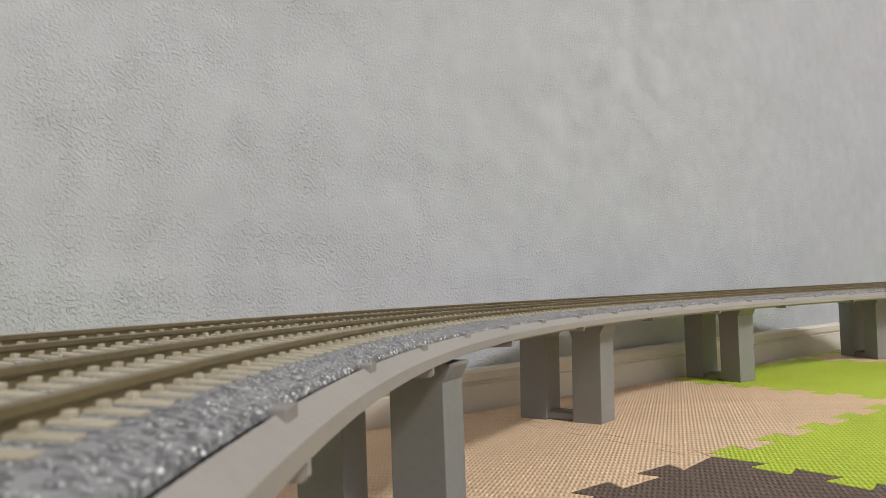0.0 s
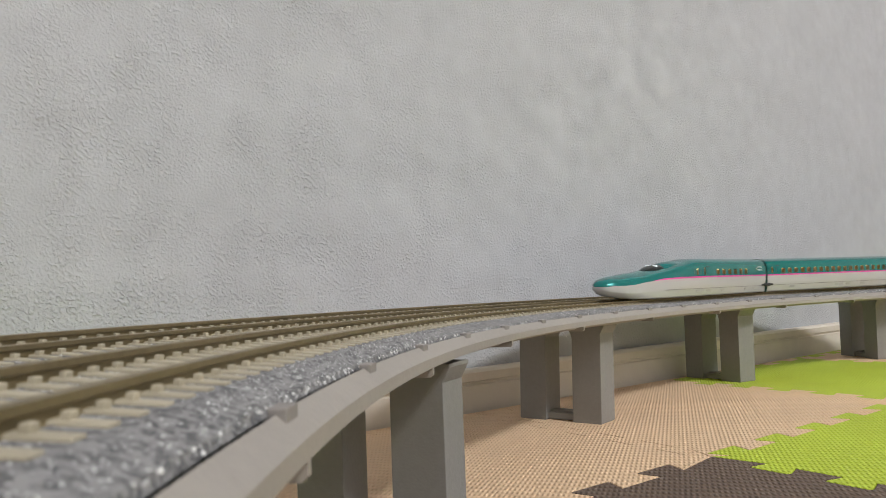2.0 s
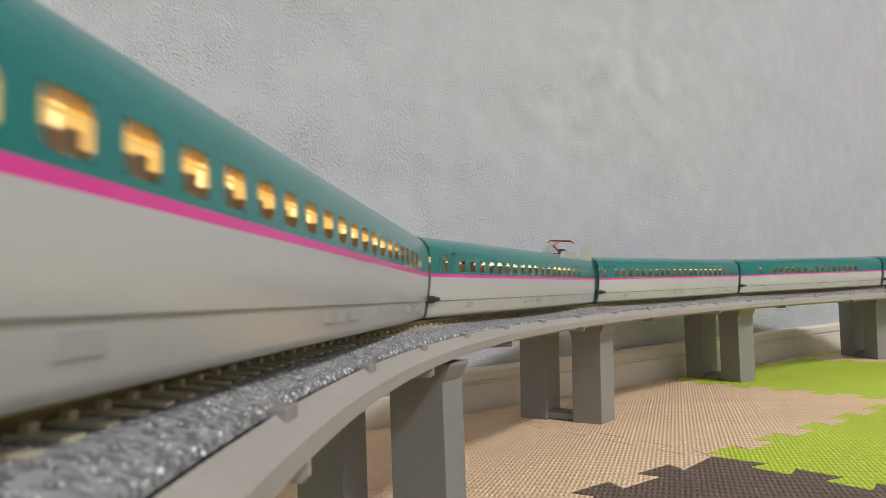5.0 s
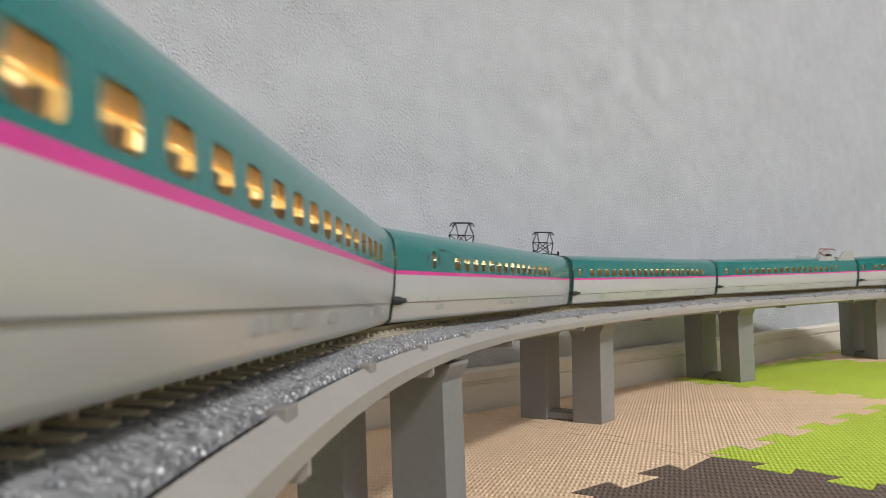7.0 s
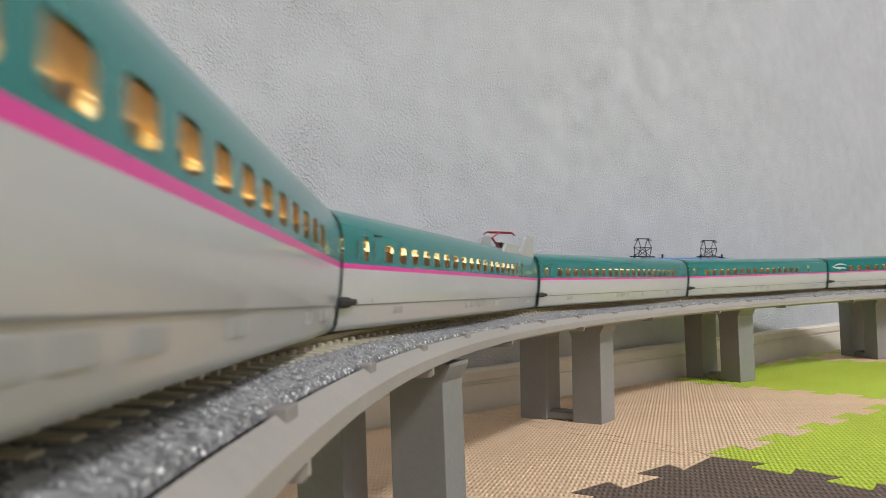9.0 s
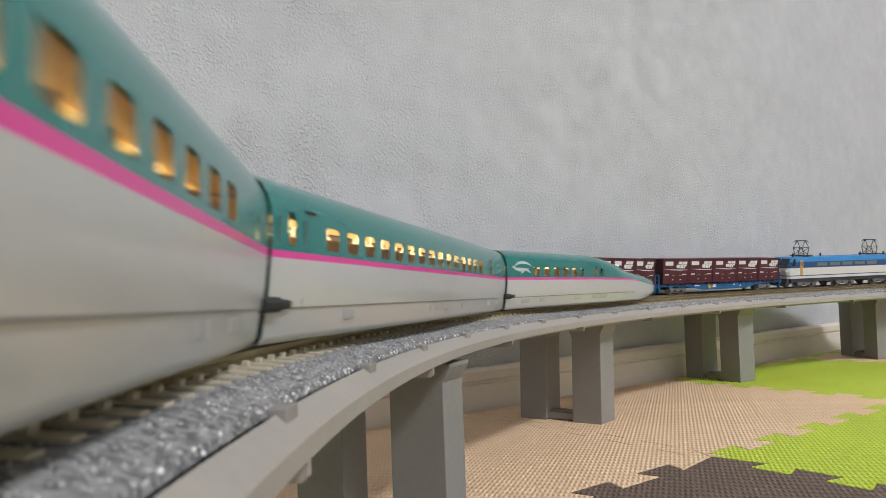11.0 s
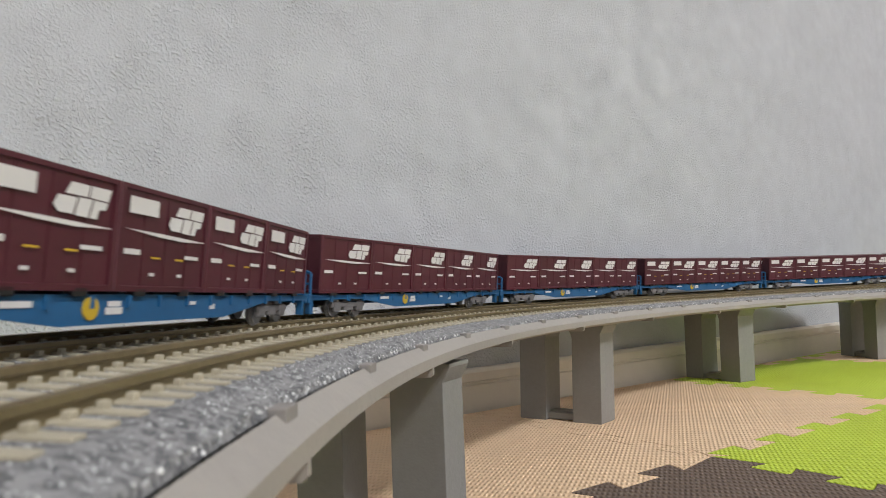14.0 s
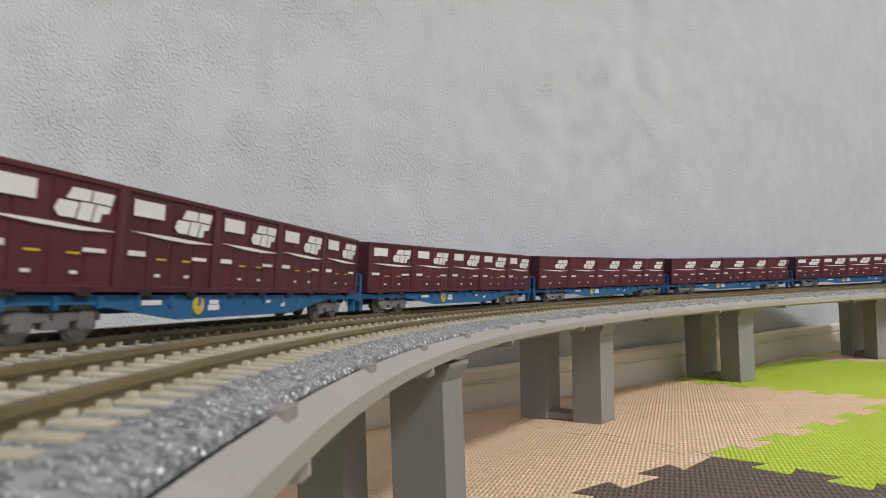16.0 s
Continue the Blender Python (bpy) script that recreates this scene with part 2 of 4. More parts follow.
def line(s):
    """Place and heading of the inner track's middle at s metres; the heading is an angle from +y to the right."""
    if s < S0:
        a = S0 / R1
        e = s - S0
        return CX - R1 * math.cos(a) + e * math.sin(a), CY + R1 * math.sin(a) + e * math.cos(a), a
    if s <= S1:
        a = s / R1
        return CX - R1 * math.cos(a), CY + R1 * math.sin(a), a
    a, b = S1 / R1, S1 / R1 + K2 * (s - S1)
    b = min(b, 1.75)
    e = (b - a) / K2
    x = CX - R1 * math.cos(a) + (math.cos(a) - math.cos(b)) / K2
    y = CY + R1 * math.sin(a) + (math.sin(b) - math.sin(a)) / K2
    rest = s - S1 - e
    return x + rest * math.sin(b), y + rest * math.cos(b), b


def on_line(s, lat, z):
    """lat: metres to the inside of the curve."""
    x, y, a = line(s)
    return Vector((x + lat * math.cos(a), y - lat * math.sin(a), z))


def on_track(s, lat, h, outer=False):
    """A point in the canted plane of a track: lat to the inside, h over the rail heads."""
    c, n = math.cos(CANT), math.sin(CANT)
    off, z = (-GAP, RAIL_Z + OUT_Z) if outer else (0, RAIL_Z)
    return on_line(s, off + lat * c + h * n, z + h * c - lat * n)


def outer_s(sigma):
    """The inner track's s at which the outer track has run sigma metres."""
    lo = S0 * (1 + GAP / R1)
    hi = S1 * (1 + GAP / R1)
    if sigma < lo:
        return S0 + (sigma - lo)
    if sigma <= hi:
        return sigma / (1 + GAP / R1)
    turn = (1.75 - S1 / R1) / K2
    far = hi + turn * (1 + GAP * K2)
    if sigma <= far:
        return S1 + (sigma - hi) / (1 + GAP * K2)
    return S1 + turn + (sigma - far)


def sweep(bm, outline, s0, s1, step, at):
    """Sweeps an outline of (lat, h) along the line; at(s, lat, h) places a point."""
    n = max(2, int(round((s1 - s0) / step)) + 1)
    last = None
    for i in range(n):
        s = s0 + (s1 - s0) * i / (n - 1)
        ring = [bm.verts.new(at(s, l, h)) for l, h in outline]
        if last:
            for j in range(len(ring)):
                k = (j + 1) % len(ring)
                bm.faces.new((last[j], last[k], ring[k], ring[j]))
        else:
            bm.faces.new(ring)
        last = ring
    bm.faces.new(last[::-1])


# ---- the room ----
WALL_D = 0.288
WALL_DIR = Vector((0.8116, 0.5842, 0))
WALL_N = Vector((-0.5842, 0.8116, 0))
WALL_TURN = math.degrees(math.atan2(WALL_DIR.y, WALL_DIR.x))
ROOM = Matrix.Translation(WALL_N * WALL_D) @ pose(0, 0, 0, 0, 0, WALL_TURN)   # x along the wall, y into the wall
FLOOR_Z = -0.010
LONG0, LONG1, DEEP, HIGH = -1.6, 3.2, -3.0, 2.4


def structure(name, bm, mat, label, category, m=ROOM):
    ob = new(name, finish(bm, name, mat))
    ob.matrix_world = m
    return tagged(ob, label, category, kind="structure")


bm = bmesh.new()
box(bm, LONG0 - 0.1, LONG1 + 0.1, DEEP - 0.1, 0.1, FLOOR_Z - 0.1, FLOOR_Z)
structure("floor", bm, FLOORBOARD, "brown wooden floor under the foam mats", "floor")
bm = bmesh.new()
box(bm, LONG0, LONG1, 0, 0.1, FLOOR_Z, HIGH)
structure("wall_north", bm, WALLPAPER, "pale grey wallpapered wall with embossed plaster pattern", "wall")
for name, b6 in (("wall_south", (LONG0, LONG1, DEEP - 0.1, DEEP)), ("wall_west", (LONG0 - 0.1, LONG0, DEEP - 0.1, 0.1)),
                 ("wall_east", (LONG1, LONG1 + 0.1, DEEP - 0.1, 0.1))):
    bm = bmesh.new()
    box(bm, *b6, FLOOR_Z, HIGH)
    structure(name, bm, PLAIN_WALL, "plain white painted wall closing the room", "wall")
bm = bmesh.new()
box(bm, LONG0 - 0.1, LONG1 + 0.1, DEEP - 0.1, 0.1, HIGH, HIGH + 0.1)
structure("ceiling", bm, CEILING, "plain white painted ceiling", "ceiling")
bm = bmesh.new()
side = [(-0.0005, FLOOR_Z), (-0.0085, FLOOR_Z), (-0.0085, 0.0128), (-0.0068, 0.0134), (-0.0068, 0.0146), (-0.0085, 0.0152),
        (-0.0085, 0.0196), (-0.0070, 0.0212), (-0.0005, 0.0214)]
side_prism(bm, side, LONG0, LONG1)
structure("baseboard", bm, TRIM, "cream painted baseboard with a groove along the wall", "baseboard")

# ---- foam mats ----
TILE_I, TILE_J = 0.1575, 0.1300       # along the wall, and away from it
MAT_TURN = math.degrees(math.atan2(0.57, 0.82))
MAT = Matrix.Translation((0.0895, 0.2346, 0)) @ pose(0, 0, 0, 0, 0, MAT_TURN)
CUT = 0.0068          # the strip that is left of the row along the wall
TOOTH = 0.0039


def tooth_edge(length, first, pitch):
    """Offsets along one joint: five dovetail teeth to one side, five gaps to the other, with slightly rounded tips."""
    pts = [(0.0, 0.0)]
    tip, slant = 0.56 * pitch, 0.085 * pitch
    for k in range(5):
        m = first + k * pitch
        for x, d in ((-tip / 2 + slant, -1.0), (-tip / 2 + 0.0001, 0.75), (-tip / 2 + 0.0008, 1.0), (tip / 2 - 0.0008, 1.0), (tip / 2 - 0.0001, 0.75), (tip / 2 - slant, -1.0)):
            if 0.0005 < m + x < length - 0.0005:
                pts.append((m + x, d))
    pts.append((length, 0.0))
    return [(a, d * TOOTH) for a, d in pts]


ALONG = tooth_edge(TILE_I, 0.0115, 0.0298)
AWAY = [(a, -d) for a, d in tooth_edge(TILE_J, 0.0140, 0.0233)]


def mat_tile(i, j, mat, label):
    """A tile with its lower left corner at (i, j): toothed on all sides; row 1 is a strip cut straight along the wall."""
    x0, y0 = i * TILE_I, j * TILE_J
    cut = j == 1
    high = CUT if cut else TILE_J
    away = [(0.0, 0.0), (CUT, 0.0)] if cut else AWAY
    far = [(0.0, 0.0), (TILE_I, 0.0)] if cut else ALONG
    out = [(x0 + a, y0 + d) for a, d in ALONG[:-1]]
    out += [(x0 + TILE_I + d, y0 + a) for a, d in away[:-1]]
    out += [(x0 + a, y0 + high + d) for a, d in far[:0:-1]]
    out += [(x0 + d, y0 + a) for a, d in away[:0:-1]]
    n = len(out)
    # step inwards square to the outline, so that a hairline joint stays open all round
    def inset(gap):
        pts = []
        for k in range(n):
            p, q, r = Vector(out[k - 1]), Vector(out[k]), Vector(out[(k + 1) % n])
            u, v = (q - p).normalized(), (r - q).normalized()
            nu, nv = Vector((-u.y, u.x)), Vector((-v.y, v.x))
            m = nu + nv
            pts.append(q + m * (gap / max(0.5, m.dot(nu))))
        return pts

    bm = bmesh.new()
    rings = [[bm.verts.new((p.x, p.y, z)) for p in inset(g)] for g, z in ((0.00012, FLOOR_Z + 0.0002), (0.00012, -0.0007), (0.00020, -0.0002), (0.00042, 0.0))]
    for a, b in zip(rings, rings[1:]):
        for k in range(n):
            bm.faces.new((a[k], a[(k + 1) % n], b[(k + 1) % n], b[k]))
    top = [bm.faces.new(rings[-1]), bm.faces.new(rings[0][::-1])]
    bm.normal_update()
    bmesh.ops.triangulate(bm, faces=top, ngon_method="BEAUTY")
    ob = new("foam_mat", finish(bm, "foam_mat", mat))
    ob.matrix_world = MAT
    return tagged(ob, label, "foam mat", group="interlocking floor mats")


BEIGE_L, GREEN_L, BROWN_L = ("beige interlocking foam mat with a pressed grid", "lime green interlocking foam mat with a pressed grid",
                             "dark brown interlocking foam mat with a pressed grid")
for i, j, kind in ((0, 0, 0), (-1, 0, 0), (-2, 0, 1), (1, 0, 1), (2, 0, 0), (3, 0, 1), (-1, -1, 2), (0, -1, 1), (1, -1, 1), (2, -1, 0), (-2, -1, 0),
                   (0, -2, 0), (1, -2, 2), (-1, -2, 1), (-2, 1, 1), (-1, 1, 0), (0, 1, 0), (1, 1, 0), (2, 1, 1), (3, 1, 0)):
    mat_tile(i, j, (FOAM_BEIGE, FOAM_GREEN, FOAM_BROWN)[kind],
             (BEIGE_L, GREEN_L, BROWN_L)[kind] if j < 1 else "narrow cut strip of %s foam mat along the wall" % ("beige", "lime green", "dark brown")[kind])

# ---- the viaduct ----
V0, V1 = -0.12, 1.05      # stretch of the line that is built
LIP_IN, LIP_OUT = 0.0142, 0.0166
viaduct = new("viaduct")
tagged(viaduct, "grey plastic double track model railway viaduct on paired piers", "viaduct")


def flat(s, lat, z):
    return on_line(s, lat, z)


bm = bmesh.new()
W = -GAP
section = [(LIP_OUT, 0.0456), (LIP_OUT, 0.0475), (LIP_OUT - 0.0004, 0.0479), (LIP_IN, 0.0496), (LIP_IN - 0.0002, 0.0462), (0.0118, 0.0462), (0.0118, 0.0470),
           (W - 0.0118, 0.0470), (W - 0.0118, 0.0462), (W - LIP_IN + 0.0002, 0.0462), (W - LIP_IN, 0.0496), (W - LIP_OUT, 0.0478), (W - LIP_OUT, 0.0464),
           (W - 0.0135, 0.0460), (W - 0.0125, 0.0444), (0.0125, 0.0444), (0.0137, 0.0452)]
sweep(bm, section, V0, V1, 0.006, flat)
part("deck", bm, DECK, viaduct, "grey beige plastic deck with a raised lip")


def ballast_bed(outer):
    off = W if outer else 0.0

    def at(s, lat, h):
        return on_track(s, lat, h, outer)

    bm = bmesh.new()
    lo = -0.0085
    sec = [(0.0133, -0.0064), (0.0133, -0.0037), (0.0140, -0.0034), (0.0136, -0.0026), (0.0100, -0.0017), (0.0090, -0.0017), (0.004, -0.0018), (-0.004, -0.0018), (-0.0094, -0.0017), (-0.0106, -0.0020)]
    sec += [(-0.0160, -0.0062), (-0.0160, -0.0085), (0.0133, lo)] if not outer else [(-0.0138, -0.0062), (-0.0138, -0.0085), (0.0160, lo), (0.0160, -0.0050)]
    if outer:
        sec = sec[4:]
    sweep(bm, sec, V0, V1, 0.006, at)
    return part("ballast_bed", bm, BALLAST, viaduct, "speckled grey moulded ballast")


ballast_bed(False)
ballast_bed(True)


def ballast_grains(outer, s0, s1, spacing, seed):
    """The moulded stones that stand out of the bed, each a small rough octahedron."""
    rng = random.Random(seed)
    top = [(-0.0160, -0.0062), (-0.0106, -0.0020), (-0.0094, -0.0017), (0.0, -0.0018), (0.0100, -0.0017), (0.0136, -0.0026), (0.0139, -0.0031)]
    if outer:
        top = [(-0.0138, -0.0062), (-0.0106, -0.0020), (-0.0094, -0.0017), (0.0, -0.0018), (0.0100, -0.0017), (0.0160, -0.0050)]
    verts, faces = [], []
    count = int((s1 - s0) * (top[-1][0] - top[0][0]) / spacing ** 2)
    for _ in range(count):
        s, lat = rng.uniform(s0, s1), rng.uniform(top[0][0], top[-1][0])
        h = next(p + (q - p) * (lat - a) / (b - a) for (a, p), (b, q) in zip(top, top[1:]) if lat <= b)
        r = spacing * rng.uniform(0.50, 0.85)
        c = on_track(s, lat, h - r * 0.66, outer)
        u = Vector((rng.gauss(0, 1), rng.gauss(0, 1), rng.gauss(0, 1))).normalized()
        v = u.orthogonal().normalized()
        w = u.cross(v)
        k = len(verts)
        for d in (u, v, w):
            verts += [c + d * (r * rng.uniform(0.75, 1.15)), c - d * (r * rng.uniform(0.75, 1.15))]
        for a in (0, 1):
            for b in (2, 3):
                for e in (4, 5):
                    faces.append((k + a, k + b, k + e) if (a + b + e) % 2 == 0 else (k + a, k + e, k + b))
    me = bpy.data.meshes.new("loose_ballast")
    me.from_pydata(verts, [], faces)
    me.materials.append(GRAINS)
    for f in me.polygons:
        f.use_smooth = True
    tagged(part("loose_ballast", me, GRAINS, viaduct, "loose looking grey ballast stones"), kind="stuff")


ballast_grains(False, -0.03, 0.22, 0.00042, 3)
ballast_grains(False, 0.22, 0.62, 0.00060, 4)
ballast_grains(True, -0.03, 0.50, 0.00070, 5)

RAIL_SEC = [(0.0005, 0), (0.0005, -0.0006), (0.00015, -0.0008), (0.00015, -0.0017), (0.0008, -0.0021), (-0.0008, -0.0021), (-0.00015, -0.0017), (-0.00015, -0.0008), (-0.0005, -0.0006), (-0.0005, 0)]
for outer in (False, True):
    for lat in (0.0049, -0.0049):
        bm = bmesh.new()
        sweep(bm, [(lat + l, h) for l, h in RAIL_SEC], V0, V1, 0.004, lambda s, l, h: on_track(s, l, h, outer))
        part("rail", bm, RAIL, viaduct, "brown tarnished metal rail")


def tie_mesh():
    """One concrete tie with four rail clips; x across the track, y along it."""
    bm = bmesh.new()
    w, t = 0.0088, 0.00078
    box(bm, -w, w, -t, t, -0.0030, -0.00145, 0.00015)
    for lat in (0.0049, -0.0049):
        for side in (-1, 1):
            c = lat + side * 0.0011
            box(bm, c - 0.00034, c + 0.00034, -0.00050, 0.00050, -0.0016, -0.00088, 0.00014)
    return finish(bm, "tie", TIE)


def track_frame(s, outer=False):
    x, y, a = line(s)
    p = on_track(s, 0, 0, outer)
    rot = Matrix.Rotation(-a, 4, "Z") @ Matrix.Rotation(CANT, 4, "Y")
    return Matrix.Translation(p) @ rot


TIE_ME = tie_mesh()
PITCH = 0.00405
for outer in (False, True):
    near = [0.0005 + PITCH * k for k in range(-4, 140)]
    for s in near:
        shared("tie", TIE_ME, viaduct, track_frame(s, outer))
    bm = bmesh.new()
    s = near[-1] + PITCH
    while s < V1:
        f = track_frame(s, outer)
        box(bm, -0.0088, 0.0088, -0.00078, 0.00078, -0.0030, -0.00145, m=f)
        for lat in (0.0049, -0.0049):
            box(bm, lat - 0.0017, lat + 0.0017, -0.0005, 0.0005, -0.0014, -0.00075, m=f)
        s += PITCH
    tagged(part("far_ties", bm, TIE, viaduct, "row of pale concrete ties"), kind="stuff")

RIB_S, RIB_D = 0.0138, 0.0759
bm = bmesh.new()
side = [(0.0164, 0.0466), (0.0164, 0.0442), (0.0158, 0.0437), (0.0100, 0.0437), (0.0100, 0.0466)]
fa = [bm.verts.new((l, -0.0006, z)) for l, z in side]
fb = [bm.verts.new((l, 0.0006, z)) for l, z in side]
for i in range(5):
    bm.faces.new((fa[i], fa[(i + 1) % 5], fb[(i + 1) % 5], fb[i]))
bm.faces.new(fa[::-1])
bm.faces.new(fb)
RIB_ME = finish(bm, "bracket", DECK)
bm = bmesh.new()
box(bm, 0.0131, 0.0151, -0.0019, 0.0019, 0.0472, 0.0501, 0.0002)
PAD_ME = finish(bm, "pad", PAD)


def flat_frame(s, lat=0.0):
    x, y, a = line(s)
    return Matrix.Translation(on_line(s, lat, 0)) @ Matrix.Rotation(-a, 4, "Z")


for k in range(-2, 14):
    s = RIB_S + k * RIB_D
    if V0 < s < V1:
        shared("bracket", RIB_ME, viaduct, flat_frame(s))
        far = flat_frame(s, -GAP) @ Matrix.Rotation(math.pi, 4, "Z")
        shared("bracket", RIB_ME, viaduct, far)
for k in range(-4, 28):
    s = RIB_S + k * RIB_D / 2
    if V0 < s < V1:
        shared("pad", PAD_ME, viaduct, flat_frame(s))
        shared("pad", PAD_ME, viaduct, flat_frame(s, -GAP) @ Matrix.Rotation(math.pi, 4, "Z"))


def pier_mesh(lean, w, c, d):
    """Twin square columns joined by a haunched head and a foot beam, standing a little out of plumb;
    x across the track (0 at the inner face), y along it."""
    h = 0.0444
    bm = bmesh.new()
    half = [(0.0019, h), (0.0019, h - 0.0008), (0.0, h - 0.0042), (0.0, 0.0006), (-0.0003, 0.0), (-c + 0.0003, 0.0), (-c, 0.0006),
            (-c, h - 0.0058), (-c - 0.0008, h - 0.0036), (-c - 0.0026, h - 0.0018)]
    top = half + [(-w - x, z) for x, z in half[::-1]]
    a = [bm.verts.new((x, 0.0040, z)) for x, z in top]
    b = [bm.verts.new((x, 0.0040 + d, z)) for x, z in top]
    n = len(a)
    for i in range(n):
        bm.faces.new((a[i], a[(i + 1) % n], b[(i + 1) % n], b[i]))
    bm.faces.new(a[::-1])
    bm.faces.new(b)
    bm.normal_update()
    edges = [e for e in bm.edges if abs(e.verts[0].co.y - e.verts[1].co.y) < 1e-6]
    bmesh.ops.bevel(bm, geom=edges, offset=0.00018, segments=2, profile=0.6, affect="EDGES")
    bmesh.ops.triangulate(bm, faces=[f for f in bm.faces if len(f.verts) > 4])
    box(bm, -w + c - 0.0004, -c + 0.0004, 0.0060, 0.0030 + d, 0.0004, 0.0034, 0.0002)
    box(bm, -w + c - 0.0004, -c + 0.0004, 0.0085, 0.0005 + d, 0.0034, 0.0042, 0.0002)
    for v in bm.verts:
        v.co.x += lean * v.co.z
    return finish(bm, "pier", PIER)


for s, lat, turn, lean, w, c, d in ((-0.0470, 0.012, 11, 0.0, 0.0408, 0.0137, 0.0105), (0.1050, 0.012, 11, 0.012, 0.0408, 0.0137, 0.0105),
                                    (0.2754, 0.0046, 1.6, 0.050, 0.0430, 0.0144, 0.0133), (0.4316, 0.0015, 10, 0.045, 0.0430, 0.0144, 0.0133),
                                    (0.5926, -0.0080, 18, 0.070, 0.0430, 0.0144, 0.0133), (0.7363, 0.0020, 8, 0.045, 0.0430, 0.0144, 0.0133),
                                    (0.888, 0.0039, 0, 0.0, 0.0430, 0.0144, 0.0133)):
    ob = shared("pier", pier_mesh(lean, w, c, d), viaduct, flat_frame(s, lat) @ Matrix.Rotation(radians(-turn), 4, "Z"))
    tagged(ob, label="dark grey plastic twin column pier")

# ---- the green and white express train ----
# Cars are built with y along the car (nose of the first car towards -y), x across, z over the rail heads.
CAR, NOSE_CAR = 0.1561, 0.1634
# half width against height for the plain body, in thousandths
BODY = ((9.3, 0.9), (9.9, 1.9), (10.15, 4.9), (10.3, 5.3), (10.45, 8.0), (10.45, 11.1), (10.42, 11.95), (10.35, 12.6), (10.05, 15.7),
        (9.85, 16.8), (9.5, 18.0), (8.6, 19.5), (6.8, 20.6), (4.0, 21.1), (0.0, 21.2))
I_SEAM, I_LINE0, I_LINE1, I_WIN0, I_WIN1 = 2, 5, 6, 7, 8


def floor_w(u):
    """How wide the skirt is at its lower edge, against the nose's full width."""
    return 0.62 + 0.33 * max(0.0, min(1.0, (u - 12) / 20))


def ring_of(y, u):
    """The half section (x, z) of an end car at u thousandths behind its nose tip, with the rows of BODY."""
    def run(table, v):
        for (a, p), (b, q) in zip(table, table[1:]):
            if v <= b:
                f = (v - a) / (b - a)
                f = f * f * (3 - 2 * f) if b - a > 12 else f
                return p + (q - p) * f
        return table[-1][1]
    top = run(((0, 7.2), (0.6, 8.7), (2, 9.8), (5, 10.9), (10, 11.9), (24, 13.4), (40, 14.8), (52, 16.2), (66, 18.5), (78, 20.6), (88, 21.15), (104, 21.2)), u)
    low = run(((0, 6.2), (0.6, 5.0), (2, 3.9), (5, 2.8), (10, 1.9), (18, 1.2), (30, 0.9)), u)
    wide = run(((0, 0.5), (0.6, 2.8), (2, 4.5), (5, 6.3), (10, 7.8), (18, 8.8), (30, 9.5), (45, 10.1), (60, 10.45)), u)
    edge = run(((0, 6.95), (5, 7.7), (17, 8.0), (25, 9.0), (36, 10.0), (48, 10.5), (62, 10.85), (90, 11.1)), u)      # where white meets green
    band = run(((0, 0.03), (33, 0.03), (43, 0.7), (56, 0.85)), u)
    pts = []
    soft = max(0.0, min(1.0, (70 - u) / 40))
    for k, (w, h) in enumerate(BODY):
        if k <= I_LINE0:
            z = low + (edge - low) * (h - 0.9) / (11.1 - 0.9)
        elif k == I_LINE1:
            z = min(edge + band, top - 0.05)
        else:
            z = edge + band + (top - edge - band) * (h - 11.95) / (21.2 - 11.95)
        f = (z - (low + top) / 2) / ((top - low) / 2)
        oval = math.sqrt(max(0.0, 1 - abs(f) ** 2.6)) if f > 0 else (max(0.0, 1 - abs(f) ** 4) * (1 - floor_w(u)) + floor_w(u)) * min(1, u / 9) + math.sqrt(max(0.0, 1 - abs(f) ** 3)) * (1 - min(1, u / 9))
        plain = w / 10.45
        pinch = 1 - 0.10 * soft * max(0.0, min(1.0, (z - edge) / 4)) if u > 8 else 1
        x = wide * (plain * (1 - soft) + oval * soft) * pinch
        pts.append((x if k < len(BODY) - 1 else 0.0, z))
    return pts


